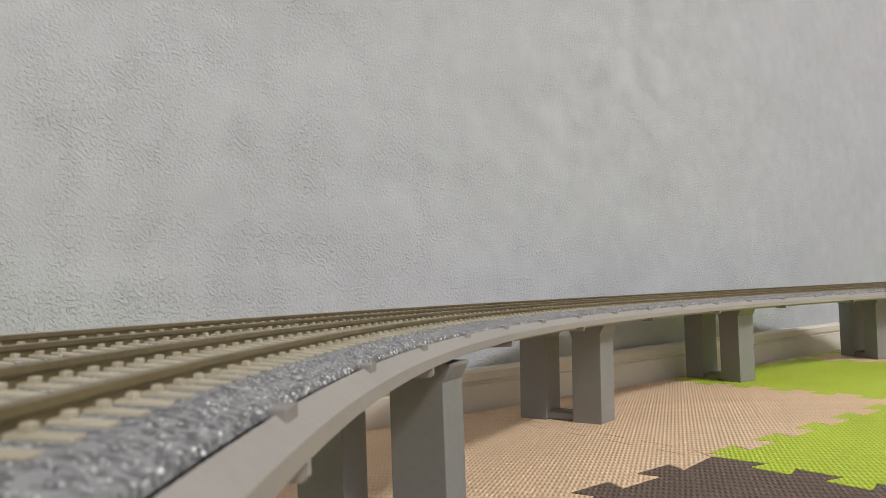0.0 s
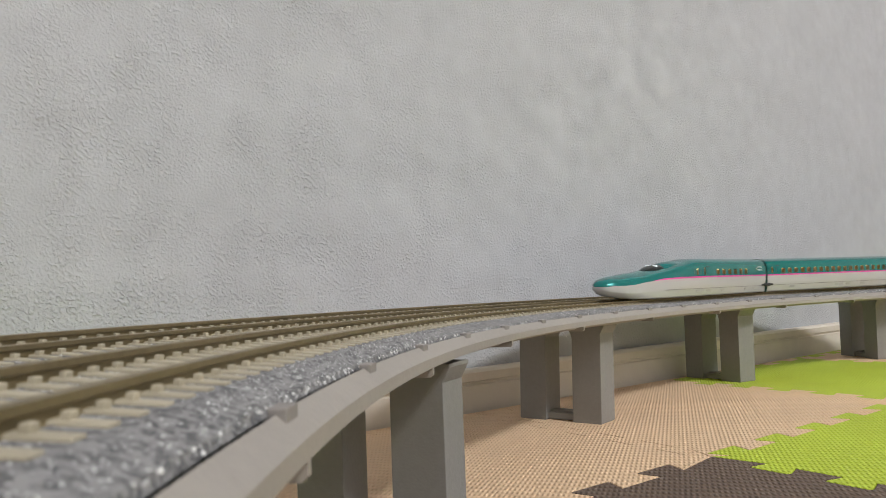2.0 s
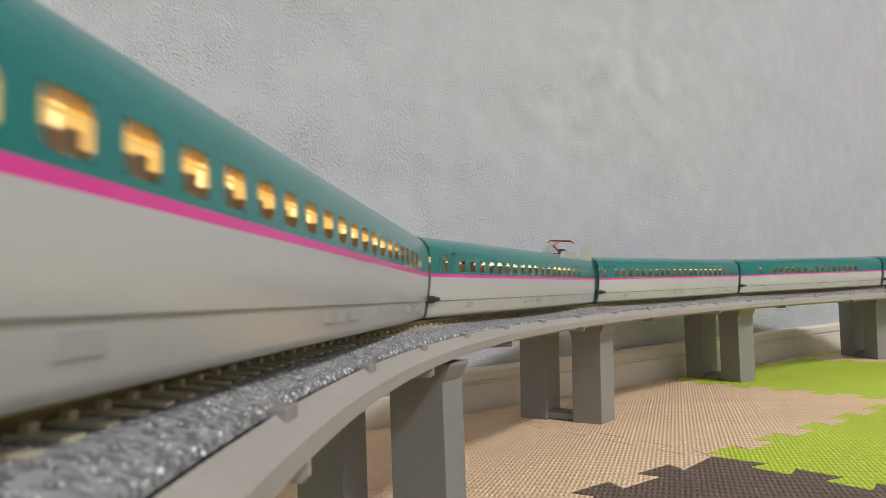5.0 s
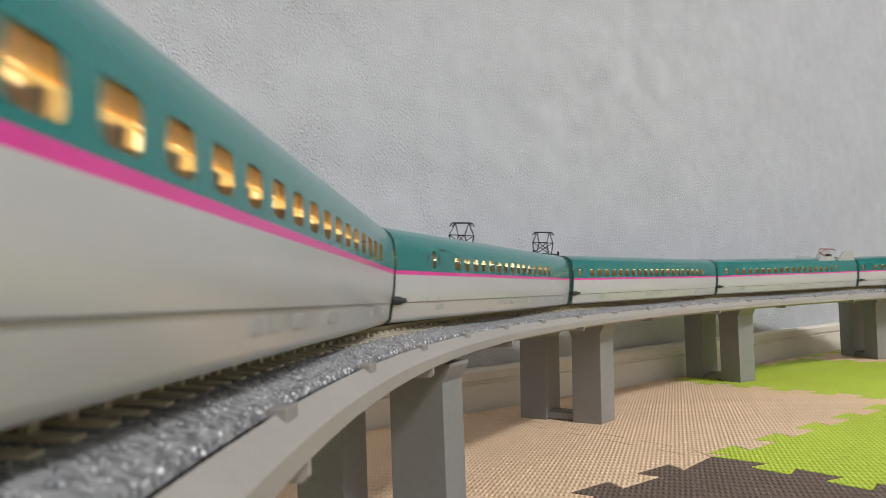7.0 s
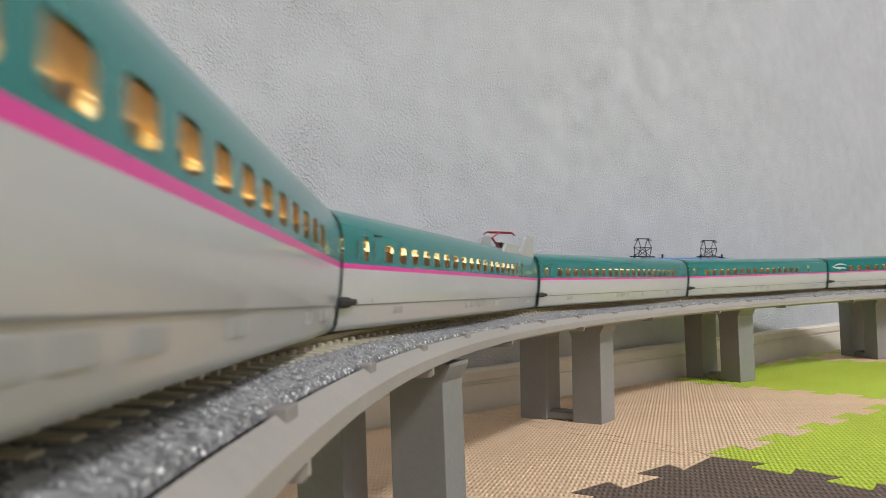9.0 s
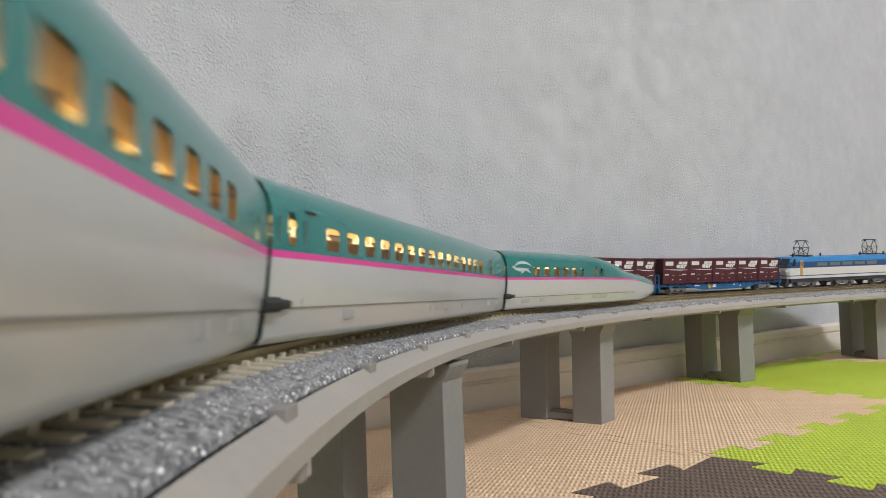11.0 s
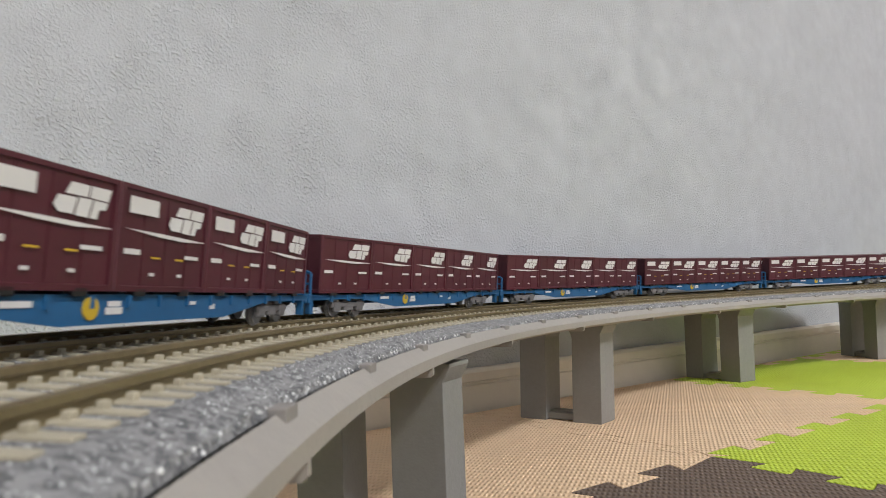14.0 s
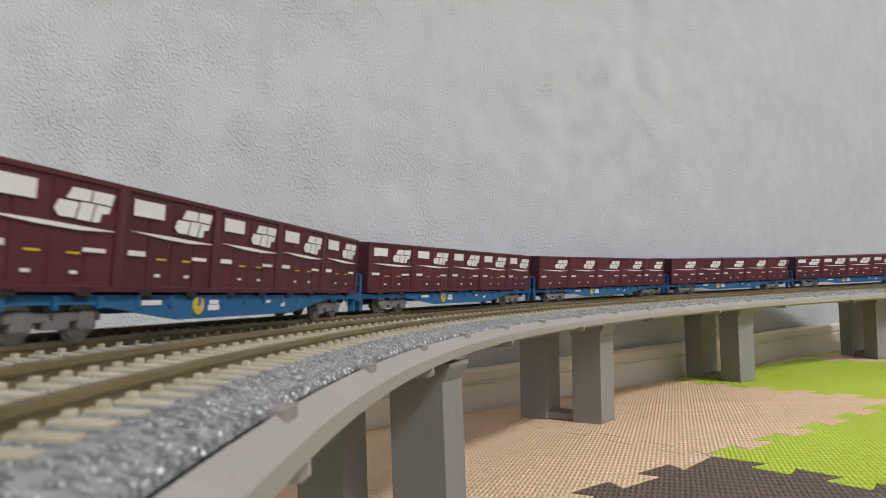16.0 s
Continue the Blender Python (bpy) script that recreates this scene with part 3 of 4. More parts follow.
def loft(bm, ys, rings, k0, k1, holes=(), cap=False):
    """Both sides of a body between rows k0 and k1; holes: (y index, row) cells that stay open."""
    for side in (-1, 1):
        grid = [[bm.verts.new((side * x / 1000, y, z / 1000)) for x, z in r[k0:k1 + 1]] for y, r in zip(ys, rings)]
        for i in range(len(ys) - 1):
            for j in range(k1 - k0):
                a, b, c, d = grid[i][j], grid[i + 1][j], grid[i + 1][j + 1], grid[i][j + 1]
                if (i, j + k0) in holes:
                    open_up, open_low = (i, j + k0 + 1) in holes, (i, j + k0 - 1) in holes
                    for p, q, r, skip in ((a, b, d, open_low), (b, a, c, open_low), (c, d, b, open_up), (d, c, a, open_up)):
                        if not skip:
                            cut = 0.0007
                            u = p.co + (q.co - p.co).normalized() * min(cut, (q.co - p.co).length * 0.4)
                            v = p.co + (r.co - p.co).normalized() * cut
                            mid = p.co + (u - p.co) * 0.32 + (v - p.co) * 0.32
                            bm.faces.new((p, bm.verts.new(u), bm.verts.new(mid), bm.verts.new(v)))
                    continue
                try:
                    bm.faces.new((a, b, c, d))
                except ValueError:
                    pass
    if cap:
        for k in range(k0, k1):
            (xa, za), (xb, zb) = rings[0][k], rings[0][k + 1]
            q = [(-xa, za), (xa, za)] + ([(xb, zb), (-xb, zb)] if xb > 1e-6 else [(0.0, zb)])
            bm.faces.new([bm.verts.new((x / 1000, ys[0], z / 1000)) for x, z in q])
    if k0 == 0:
        for (ya, ra), (yb, rb) in zip(zip(ys, rings), list(zip(ys, rings))[1:]):
            q = [(-ra[0][0], ya, ra[0][1]), (ra[0][0], ya, ra[0][1]), (rb[0][0], yb, rb[0][1]), (-rb[0][0], yb, rb[0][1])]
            bm.faces.new([bm.verts.new((x / 1000, y, z / 1000)) for x, y, z in q])
    bmesh.ops.remove_doubles(bm, verts=bm.verts, dist=1e-6)


def windows_of(first, count, pitch, wide):
    return [(first + k * pitch, wide) for k in range(count)]


def express_car(kind):
    """kind: 'nose' for an end car, 'tail', 'mid', 'service' with fewer windows, 'wide' with wider ones, or 'panto' for a middle car with the roof gear."""
    car = new("train_car")
    half = CAR / 2 - 0.0026
    tall = []
    if kind in ("nose", "tail"):
        y0 = -NOSE_CAR + CAR / 2
        tip = y0
        ys = [tip + v / 1000 for v in (0, 0.25, 0.6, 1.2, 2, 3.2, 5, 7.5, 10, 14, 18, 23, 28, 33, 38, 43, 48, 54, 60, 66, 74, 82, 89, 96)]
        if kind == "nose":
            wins = windows_of(tip + 0.0995, 6, 0.0070, 0.0036)
            doors = [tip + 0.0765, tip + 0.0845]
        else:
            wins = windows_of(tip + 0.1093, 5, 0.0078, 0.0044) + [(tip + 0.1022, 0.0026)]
            wins.sort()
            doors = [tip + 0.0830, tip + 0.0884]
    else:
        tip = None
        ys = [-half]
        start, count, pitch, wide, at = {"mid": (0.0147, 20, 0.00614, 0.0034, (0.0045,)), "service": (0.0326, 15, 0.0062, 0.0033, (0.0188,)),
                                         "panto": (0.0178, 16, 0.00636, 0.0034, (0.0083, 0.1190, 0.1259)),
                                         "wide": (0.0165, 15, 0.00687, 0.0040, (0.0050, 0.1268))}[kind]
        wins = windows_of(-half + start, count, pitch, wide)
        doors = [-half + d for d in at]
    marks = sorted([c + d * w / 2 for c, w in wins for d in (-1, 1)] + [d + e * 0.00085 for d in doors for e in (-1, 1)])
    if tip is not None:
        ys = [y for y in ys if y < marks[0] - 0.0004]
    ys = ys + [m for m in marks if m > ys[-1] + 1e-5] + [half]
    fine = [ys[0]]
    for y in ys[1:]:
        gap = y - fine[-1]
        n = int(gap / 0.012)
        fine += [fine[-1] + gap * (k + 1) / (n + 1) for k in range(n)] + [y]
    ys = fine
    rings = [ring_of(y, (y - tip) * 1000) if tip is not None else [(w, h) for w, h in BODY] for y in ys]
    holes = set()
    panes = []
    for c, w in wins:
        for i in range(len(ys) - 1):
            if abs((ys[i] + ys[i + 1]) / 2 - c) < w / 2 - 1e-5:
                holes.add((i, I_WIN0))
                panes.append((i, I_WIN0, I_WIN1))
    for d in doors:
        for i in range(len(ys) - 1):
            if abs((ys[i] + ys[i + 1]) / 2 - d) < 0.0008:
                holes |= {(i, I_WIN0), (i, I_WIN0 + 1)}
                panes.append((i, I_WIN0, I_WIN1 + 1))
    last = len(BODY) - 1
    bm = bmesh.new()
    loft(bm, ys, rings, I_LINE1, last, holes, tip is not None)
    part("upper_body", bm, GREEN, car, "glossy metallic green upper body", smooth=True)
    bm = bmesh.new()
    loft(bm, ys, rings, I_LINE0, I_LINE1, (), tip is not None)
    part("stripe", bm, PINK, car, "bright pink waist stripe", smooth=True)
    bm = bmesh.new()
    loft(bm, ys, rings, 0, I_LINE0, (), tip is not None)
    part("lower_body", bm, WHITE, car, "glossy white lower body and skirt", smooth=True)
    # seam along the skirt and the small hatches
    s0 = ys[0] + (0.044 if tip is not None else 0.001)
    for side in (-1, 1):
        x = 0.01024
        bm = bmesh.new()
        box(bm, side * x - 0.00008, side * x + 0.00008, s0, half - 0.0006, 0.00502, 0.00520)
        part("skirt_seam", bm, SEAM, car)
        for y, w in ((-0.052, 0.004), (-0.008, 0.0034), (-0.003, 0.0034), (0.004, 0.004), (0.020, 0.0044), (0.050, 0.0034), (0.062, 0.005)):
            if tip is not None and y < -0.01:
                continue
            bm = bmesh.new()
            box(bm, side * 0.01006 - 0.00012, side * 0.01006 + 0.00012, y - w / 2, y + w / 2, 0.0031, 0.0045, 0.00005)
            part("skirt_hatch", bm, HATCH, car)
    # glazing
    for i, k0, k1 in panes:
        for side in (-1, 1):
            bm = bmesh.new()
            q = [bm.verts.new((side * (rings[a][k][0] - 0.25) / 1000, ys[a], rings[a][k][1] / 1000)) for a, k in ((i, k0), (i + 1, k0), (i + 1, k1), (i, k1))]
            bm.faces.new(q)
            p = part("window_pane", bm, WINDOW, car)
            p.visible_shadow = False
    # cabin: floor, lining, light strips, glowing boxes in place of window glints, and seats
    c0 = ys[0] + (0.001 if tip is None else 0.073 if kind == "nose" else 0.079)
    c1 = half - 0.001
    bm = bmesh.new()
    box(bm, -0.0098, 0.0098, c0, c1, 0.0105, 0.0112)
    box(bm, -0.0072, 0.0072, c0, c1, 0.0174, 0.0177)
    box(bm, -0.0080, 0.0080, c0, c0 + 0.0004, 0.0112, 0.0172)
    box(bm, -0.0080, 0.0080, c1 - 0.0004, c1, 0.0112, 0.0172)
    part("cabin_lining", bm, CABIN, car, "warm lit plastic cabin lining")
    bm = bmesh.new()
    box(bm, -0.0032, 0.0032, c0 + 0.002, c1 - 0.002, 0.0168, 0.0172)
    part("cabin_light", bm, CABIN_LIGHT, car, "glowing warm white cabin light strip")
    for side in (-1, 1):
        bm = bmesh.new()
        box(bm, side * 0.0094 - 0.0001, side * 0.0094 + 0.0001, c0, c1, 0.0112, 0.0125)
        box(bm, side * 0.0091 - 0.0001, side * 0.0091 + 0.0001, c0, c1, 0.0160, 0.0174)
        part("side_lining", bm, CABIN, car)
        # added glowing boxes, seen through the panes as glints
        bm = bmesh.new()
        y = c0 + 0.0035
        while y < c1 - 0.004:
            box(bm, side * 0.0030 - 0.0004, side * 0.0030 + 0.0004, y - 0.0007, y + 0.0007, 0.0150, 0.0153)
            box(bm, side * 0.0030 - 0.0001, side * 0.0030 + 0.0001, y - 0.0002, y + 0.0002, 0.0153, 0.0175)
            y += 0.0062
        part("glint_spots", bm, GLINT, car, "row of glowing spots in place of window glints")
    y = c0 + 0.014
    bm = bmesh.new()
    for x in (-0.0056, 0.0052):
        box(bm, x - 0.0034, x + 0.0034, 0, 0.0022, 0.0112, 0.0127)
        box(bm, x - 0.0034, x + 0.0034, 0.0019, 0.0028, 0.0112, 0.0145)
    seat_me = finish(bm, "seat", SEAT)
    while y < c1 - 0.014:
        shared("seat", seat_me, car, pose(0, y, 0))
        y += 0.0062
    # rubber hood at the end, end walls and coupler
    for e in ((-1, 1) if tip is None else (1,)):
        y = e * half
        bm = bmesh.new()
        loop = [(side * w * 0.955 / 1000, h * 0.985 / 1000) for side, seq in ((1, BODY), (-1, BODY[::-1][1:])) for w, h in seq]
        prism_at = [bm.verts.new((x, y - e * 0.0006, z)) for x, z in loop], [bm.verts.new((x, y + e * 0.0024, z)) for x, z in loop]
        n = len(loop)
        for k in range(n):
            bm.faces.new((prism_at[0][k], prism_at[0][(k + 1) % n], prism_at[1][(k + 1) % n], prism_at[1][k]))
        bm.faces.new(prism_at[0])
        bm.faces.new(prism_at[1])
        part("end_hood", bm, HOOD, car, "dark green rubber end hood")
        if e < 0 or tip is not None:
            for side in (-1, 1):
                bm = bmesh.new()
                tube(bm, (side * 0.0106, y + e * 0.0022, 0.0056), (side * 0.0106, y - e * 0.0018, 0.0056), 0.0009, 10)
                tube(bm, (side * 0.0106, y - e * 0.0018, 0.0056), (side * 0.0104, y - e * 0.0046, 0.0056), 0.00055, 10)
                part("damper", bm, RUBBER, car, "black damper between the cars")
    # bogies
    for yb in (-0.0545, 0.0545):
        bm = bmesh.new()
        box(bm, -0.0066, 0.0066, yb - 0.011, yb + 0.011, 0.0014, 0.0050, 0.0006)
        for yw in (-0.0078, 0.0078):
            for x in (-0.0049, 0.0049):
                disc(bm, (x, yb + yw, 0.0028), 0.0027, 0.0014)
        part("bogie", bm, BOGIE, car, "dark grey bogie with metal wheels")
    bm = bmesh.new()
    box(bm, -0.0070, 0.0070, ys[0] + (0.02 if tip is not None else 0.001), half - 0.001, 0.0016, 0.0042)
    part("underfloor", bm, BLACK_METAL, car, "black underfloor")
    # small dark door marks high on the side
    for d in ([doors[0] + 0.0052] if tip is None else [doors[0] + 0.0115]):
        for side in (-1, 1):
            bm = bmesh.new()
            box(bm, side * 0.00965 - 0.00025, side * 0.00965 + 0.00025, d - 0.0014, d + 0.0014, 0.0170, 0.0174)
            part("door_lamp", bm, BLACK_METAL, car)
    for d in doors[:1]:
        for side in (-1, 1):
            for o in (0.0032, -0.0032):
                bm = bmesh.new()
                box(bm, side * 0.01030 - 0.00005, side * 0.01030 + 0.00005, d + o - 0.0001, d + o + 0.0001, 0.0054, 0.0160)
                part("door_edge", bm, SEAM, car)
    if tip is not None:
        # cab canopy, a long smoked bubble, with the headlight glowing in it
        bm = bmesh.new()
        bmesh.ops.create_uvsphere(bm, u_segments=28, v_segments=16, radius=1.0)
        for v in bm.verts:
            f = v.co.y
            v.co = Vector((v.co.x * 0.0050 * (1 - 0.15 * f), tip + 0.0490 + f * 0.0125, 0.0140 + v.co.z * 0.0038 + f * 0.0010))
        canopy = part("cab_canopy", bm, CANOPY, car, "smoked glass cab canopy", smooth=True)
        bm = bmesh.new()
        for x in (-0.0020, 0.0020):
            box(bm, x - 0.0011, x + 0.0011, tip + 0.0462, tip + 0.0478, 0.0168, 0.0176, 0.0002, None)
        part("headlight", bm, HEADLIGHT, canopy, "glowing white headlight")
        bm = bmesh.new()
        bmesh.ops.create_uvsphere(bm, u_segments=24, v_segments=12, radius=1.0)
        for v in bm.verts:
            v.co = Vector((v.co.x * 0.0062, tip + 0.0660 + v.co.y * 0.0190, 0.0148 + v.co.z * 0.0048))
        part("cab_fairing", bm, GREEN, car, smooth=True)
        # silver bird emblem as plain swept shapes
        for side in (-1, 1):
            bm = bmesh.new()
            yc, grow = (half - 0.0085, 1.0) if kind == "nose" else (half - 0.0100, 1.40)
            def arc(cx, cy, rx, ry, t0, t1, w0, w1, n=9):
                """A crescent: an arc whose width runs from w0 to w1 by way of a thick middle."""
                ts = [t0 + (t1 - t0) * k / (n - 1) for k in range(n)]
                out_ = [(cx + rx * math.cos(radians(a_)), cy + ry * math.sin(radians(a_))) for a_ in ts]
                wid = [(w0 + (w1 - w0) * k / (n - 1)) * math.sin(math.pi * (k + 0.3) / (n - 0.4)) + 0.05 for k in range(n)]
                in_ = [(cx + (rx - w_) * math.cos(radians(a_)), cy + (ry - w_) * math.sin(radians(a_))) for a_, w_ in zip(ts, wid)]
                return [[out_[k], out_[k + 1], in_[k + 1], in_[k]] for k in range(n - 1)]
            shapes = arc(0.6, -0.7, 4.4, 2.5, 175, 12, 0.9, 0.9) + arc(-0.4, 1.1, 5.0, 2.9, 205, 318, 1.0, 1.5)
            shapes += [[(-0.4, -1.5), (1.2, -1.7), (-0.6, -2.7)], [(1.6, -1.5), (3.0, -1.1), (4.4, -2.3)], [(-4.7, -0.3), (-3.6, 0.3), (-3.0, -0.7)]]
            turned = 1 if kind == "nose" else -1
            for sh in shapes:
                vs = []
                for a, b in sh:
                    z = 0.0158 + 0.72 * grow * b / 1000
                    w = next(p + (q - p) * (z * 1000 - h0) / (h1 - h0) for (p, h0), (q, h1) in zip(BODY, BODY[1:]) if h0 <= z * 1000 <= h1)
                    vs.append(bm.verts.new((side * (w / 1000 + 0.00008), yc + turned * grow * a / 1000, z)))
                bm.faces.new(vs)
            part("emblem", bm, SILVER, car, "silver bird shaped emblem")
    if kind == "panto":
        for x0, x1 in ((0.0076, 0.0086), (-0.0086, -0.0076)):
            for outline in ([(0.0550, 0.0190), (0.0612, 0.0256), (0.0628, 0.0263), (0.0705, 0.0268), (0.0738, 0.0258), (0.0753, 0.0190)], [(0.0310, 0.0190), (0.0345, 0.0222), (0.0490, 0.0224), (0.0520, 0.0190)]):
                bm = bmesh.new()
                side_prism(bm, outline, x0, x1)
                part("panto_cover", bm, GREY_COVER, car, "grey sloped pantograph side cover")
        bm = bmesh.new()
        tube(bm, (0, 0.058, 0.0216), (0, 0.047, 0.0246), 0.0004)
        tube(bm, (0, 0.047, 0.0246), (0, 0.056, 0.0272), 0.0003)
        tube(bm, (-0.0045, 0.056, 0.0273), (0.0045, 0.056, 0.0273), 0.0003)
        for sx in (-1, 1):
            tube(bm, (sx * 0.0045, 0.056, 0.0273), (sx * 0.0058, 0.056, 0.0262), 0.00025)
        tube(bm, (-0.0040, 0.0575, 0.0271), (0.0040, 0.0575, 0.0271), 0.0002)
        part("pantograph", bm, RED_PAINT, car, "thin dark red single arm pantograph")
        bm = bmesh.new()
        box(bm, -0.0035, 0.0035, 0.053, 0.063, 0.0205, 0.0218, 0.0004)
        box(bm, -0.0012, 0.0012, 0.0565, 0.0605, 0.0216, 0.0238, 0.0003)
        part("panto_base", bm, BLACK_METAL, car)
    return car


EXPRESS_L = "green and white model bullet train car with lit windows"
proto = {k: express_car(k) for k in ("nose", "mid", "service", "panto", "wide", "tail")}
order = ["nose", "mid", "panto", "mid", "service", "mid", "panto", "mid", "wide", "tail"]
express = []
used = set()
for n, k in enumerate(order):
    car = proto[k] if k not in used else copy_thing(proto[k], Matrix())
    used.add(k)
    lab = ("green and white model bullet train end car with long nose" if k in ("nose", "tail") else
           "green and white model bullet train car with roof pantograph" if k == "panto" else EXPRESS_L)
    express.append(tagged(car, lab, "model train car", group="bullet train cars"))

# ---- the container train ----
WAGON = 0.1381


def bogie_mesh():
    bm = bmesh.new()
    for side in (-1, 1):
        x = side * 0.0062
        box(bm, x - 0.0007, x + 0.0007, -0.0082, 0.0082, 0.0028, 0.0042, 0.0003)
        for y in (-0.0056, 0.0056):
            box(bm, x - 0.0009, x + 0.0009, y - 0.0016, y + 0.0016, 0.0016, 0.0044, 0.0004)
        box(bm, x - 0.0008, x + 0.0008, -0.0022, 0.0022, 0.0018, 0.0034, 0.0003)
    box(bm, -0.006, 0.006, -0.0016, 0.0016, 0.0028, 0.0050)
    return finish(bm, "bogie", BOGIE)


def wheel_mesh():
    bm = bmesh.new()
    disc(bm, (0, 0, 0), 0.0028, 0.0016, sides=20)
    disc(bm, (0, 0, 0), 0.0033, 0.0004, sides=20)
    return finish(bm, "wheel", WHEEL)


def container_meshes():
    """One 12 foot container; returns the shell mesh and the meshes of its print."""
    L, Wd, H = 0.0124, 0.0081, 0.0158
    def plan(out, ribs):
        """The outline from above: corner posts and thin ribs stand proud of the walls."""
        r, c = 0.00010 if ribs else 0.0, 0.0009
        def edge(length, half_w, spots):
            seq = [(-length, 0.0003 if ribs else out), (-length + c, 0.0003 if ribs else out), (-length + c, out)]
            for y in spots:
                seq += [(y - 0.00014, out), (y - 0.00014, out + r), (y + 0.00014, out + r), (y + 0.00014, out)]
            seq += [(length - c, out), (length - c, 0.0003 if ribs else out), (length, 0.0003 if ribs else out)]
            return [(half_w + o, v) for v, o in seq]
        right = edge(L, Wd, (-0.0062, -0.0002, 0.0060))
        top = [(-v, u) for u, v in edge(Wd, L, (-0.004, 0.0, 0.004))]
        left = [(-u, -v) for u, v in right]
        bottom = [(-u, -v) for u, v in top]
        return right + top + left + bottom
    bm = bmesh.new()
    rings = []
    for z, out, ribs in ((0.0, 0.0003, False), (0.0008, 0.0003, False), (0.0009, 0.0, True), (H - 0.0008, 0.0, True), (H - 0.0007, 0.0003, False), (H, 0.0003, False)):
        rings.append([bm.verts.new((x, y, z)) for x, y in plan(out, ribs)])
    n = len(rings[0])
    for a, b in zip(rings, rings[1:]):
        for k in range(n):
            bm.faces.new((a[k], a[(k + 1) % n], b[(k + 1) % n], b[k]))
    bm.faces.new(rings[0][::-1])
    bm.faces.new(rings[-1])
    shell = finish(bm, "container", CONTAINER)

    def print_on(shapes, name, mat, x=Wd + 0.00034):
        """One print, as a mesh for each long side."""
        out = []
        for side in (-1, 1):
            bm = bmesh.new()
            for sh in shapes:
                bm.faces.new([bm.verts.new((side * x, side * a / 1000, b / 1000)) for a, b in sh])
            out.append((name, finish(bm, name, mat)))
        return out

    def bar(a, b, c, d):
        return [(a, c), (b, c), (b, d), (a, d)]

    mark = [[(2.6, 14.6), (6.2, 14.6), (5.9, 13.0), (1.6, 13.0)], [(6.5, 14.6), (10.6, 14.6), (10.1, 12.9), (6.2, 13.0)],
            [(0.4, 12.7), (3.9, 12.7), (3.3, 10.5), (0.6, 10.5), (-0.3, 11.4)], [(4.2, 12.8), (6.9, 12.8), (6.1, 10.3), (3.6, 10.4)], [(7.2, 12.8), (10.0, 12.7), (9.6, 11.7), (8.3, 11.6), (7.9, 10.3), (6.4, 10.3)]]
    mark = [[(a, b - 0.6) for a, b in sh] for sh in mark]
    always = print_on(mark, "logo", PRINT) + print_on([[(-11.4, 9.25), (-2.0, 9.15), (11.2, 8.75), (11.2, 8.65), (4.0, 8.35), (-3.0, 8.6)]], "wave_stripe", PRINT)
    for b4 in ((-11.2, -7.2, 5.5, 6.3), (5.2, 9.6, 5.5, 6.1), (-4.6, -3.2, 2.4, 2.9), (3.2, 4.6, 2.4, 2.9)):
        always += print_on([bar(*b4)], "lettering_bar", PRINT)
    plates = print_on([bar(-10.6, -3.2, 11.6, 14.1)], "label_plate", PRINT)
    plates += print_on([bar(-4.4, -1.9, 5.1, 5.4)], "yellow_mark", YELLOW) + print_on([bar(2.4, 4.8, 5.1, 5.4)], "yellow_mark", YELLOW)
    ends = []
    for side in (-1, 1):
        bm = bmesh.new()
        for sh in ([(-4.2, 13.6), (2.6, 13.6), (2.2, 12.6), (-4.4, 12.6)], [(-5.0, 12.4), (2.0, 12.4), (1.4, 10.8), (-5.2, 10.8)]):
            bm.faces.new([bm.verts.new((side * -a / 1000, side * (L + 0.00034), b / 1000)) for a, b in sh])
        ends.append(finish(bm, "end_logo", PRINT))
    return shell, always, plates, ends


BOGIE_ME, WHEEL_ME = bogie_mesh(), wheel_mesh()
CONT = container_meshes()
FLOOR_H = 0.0066


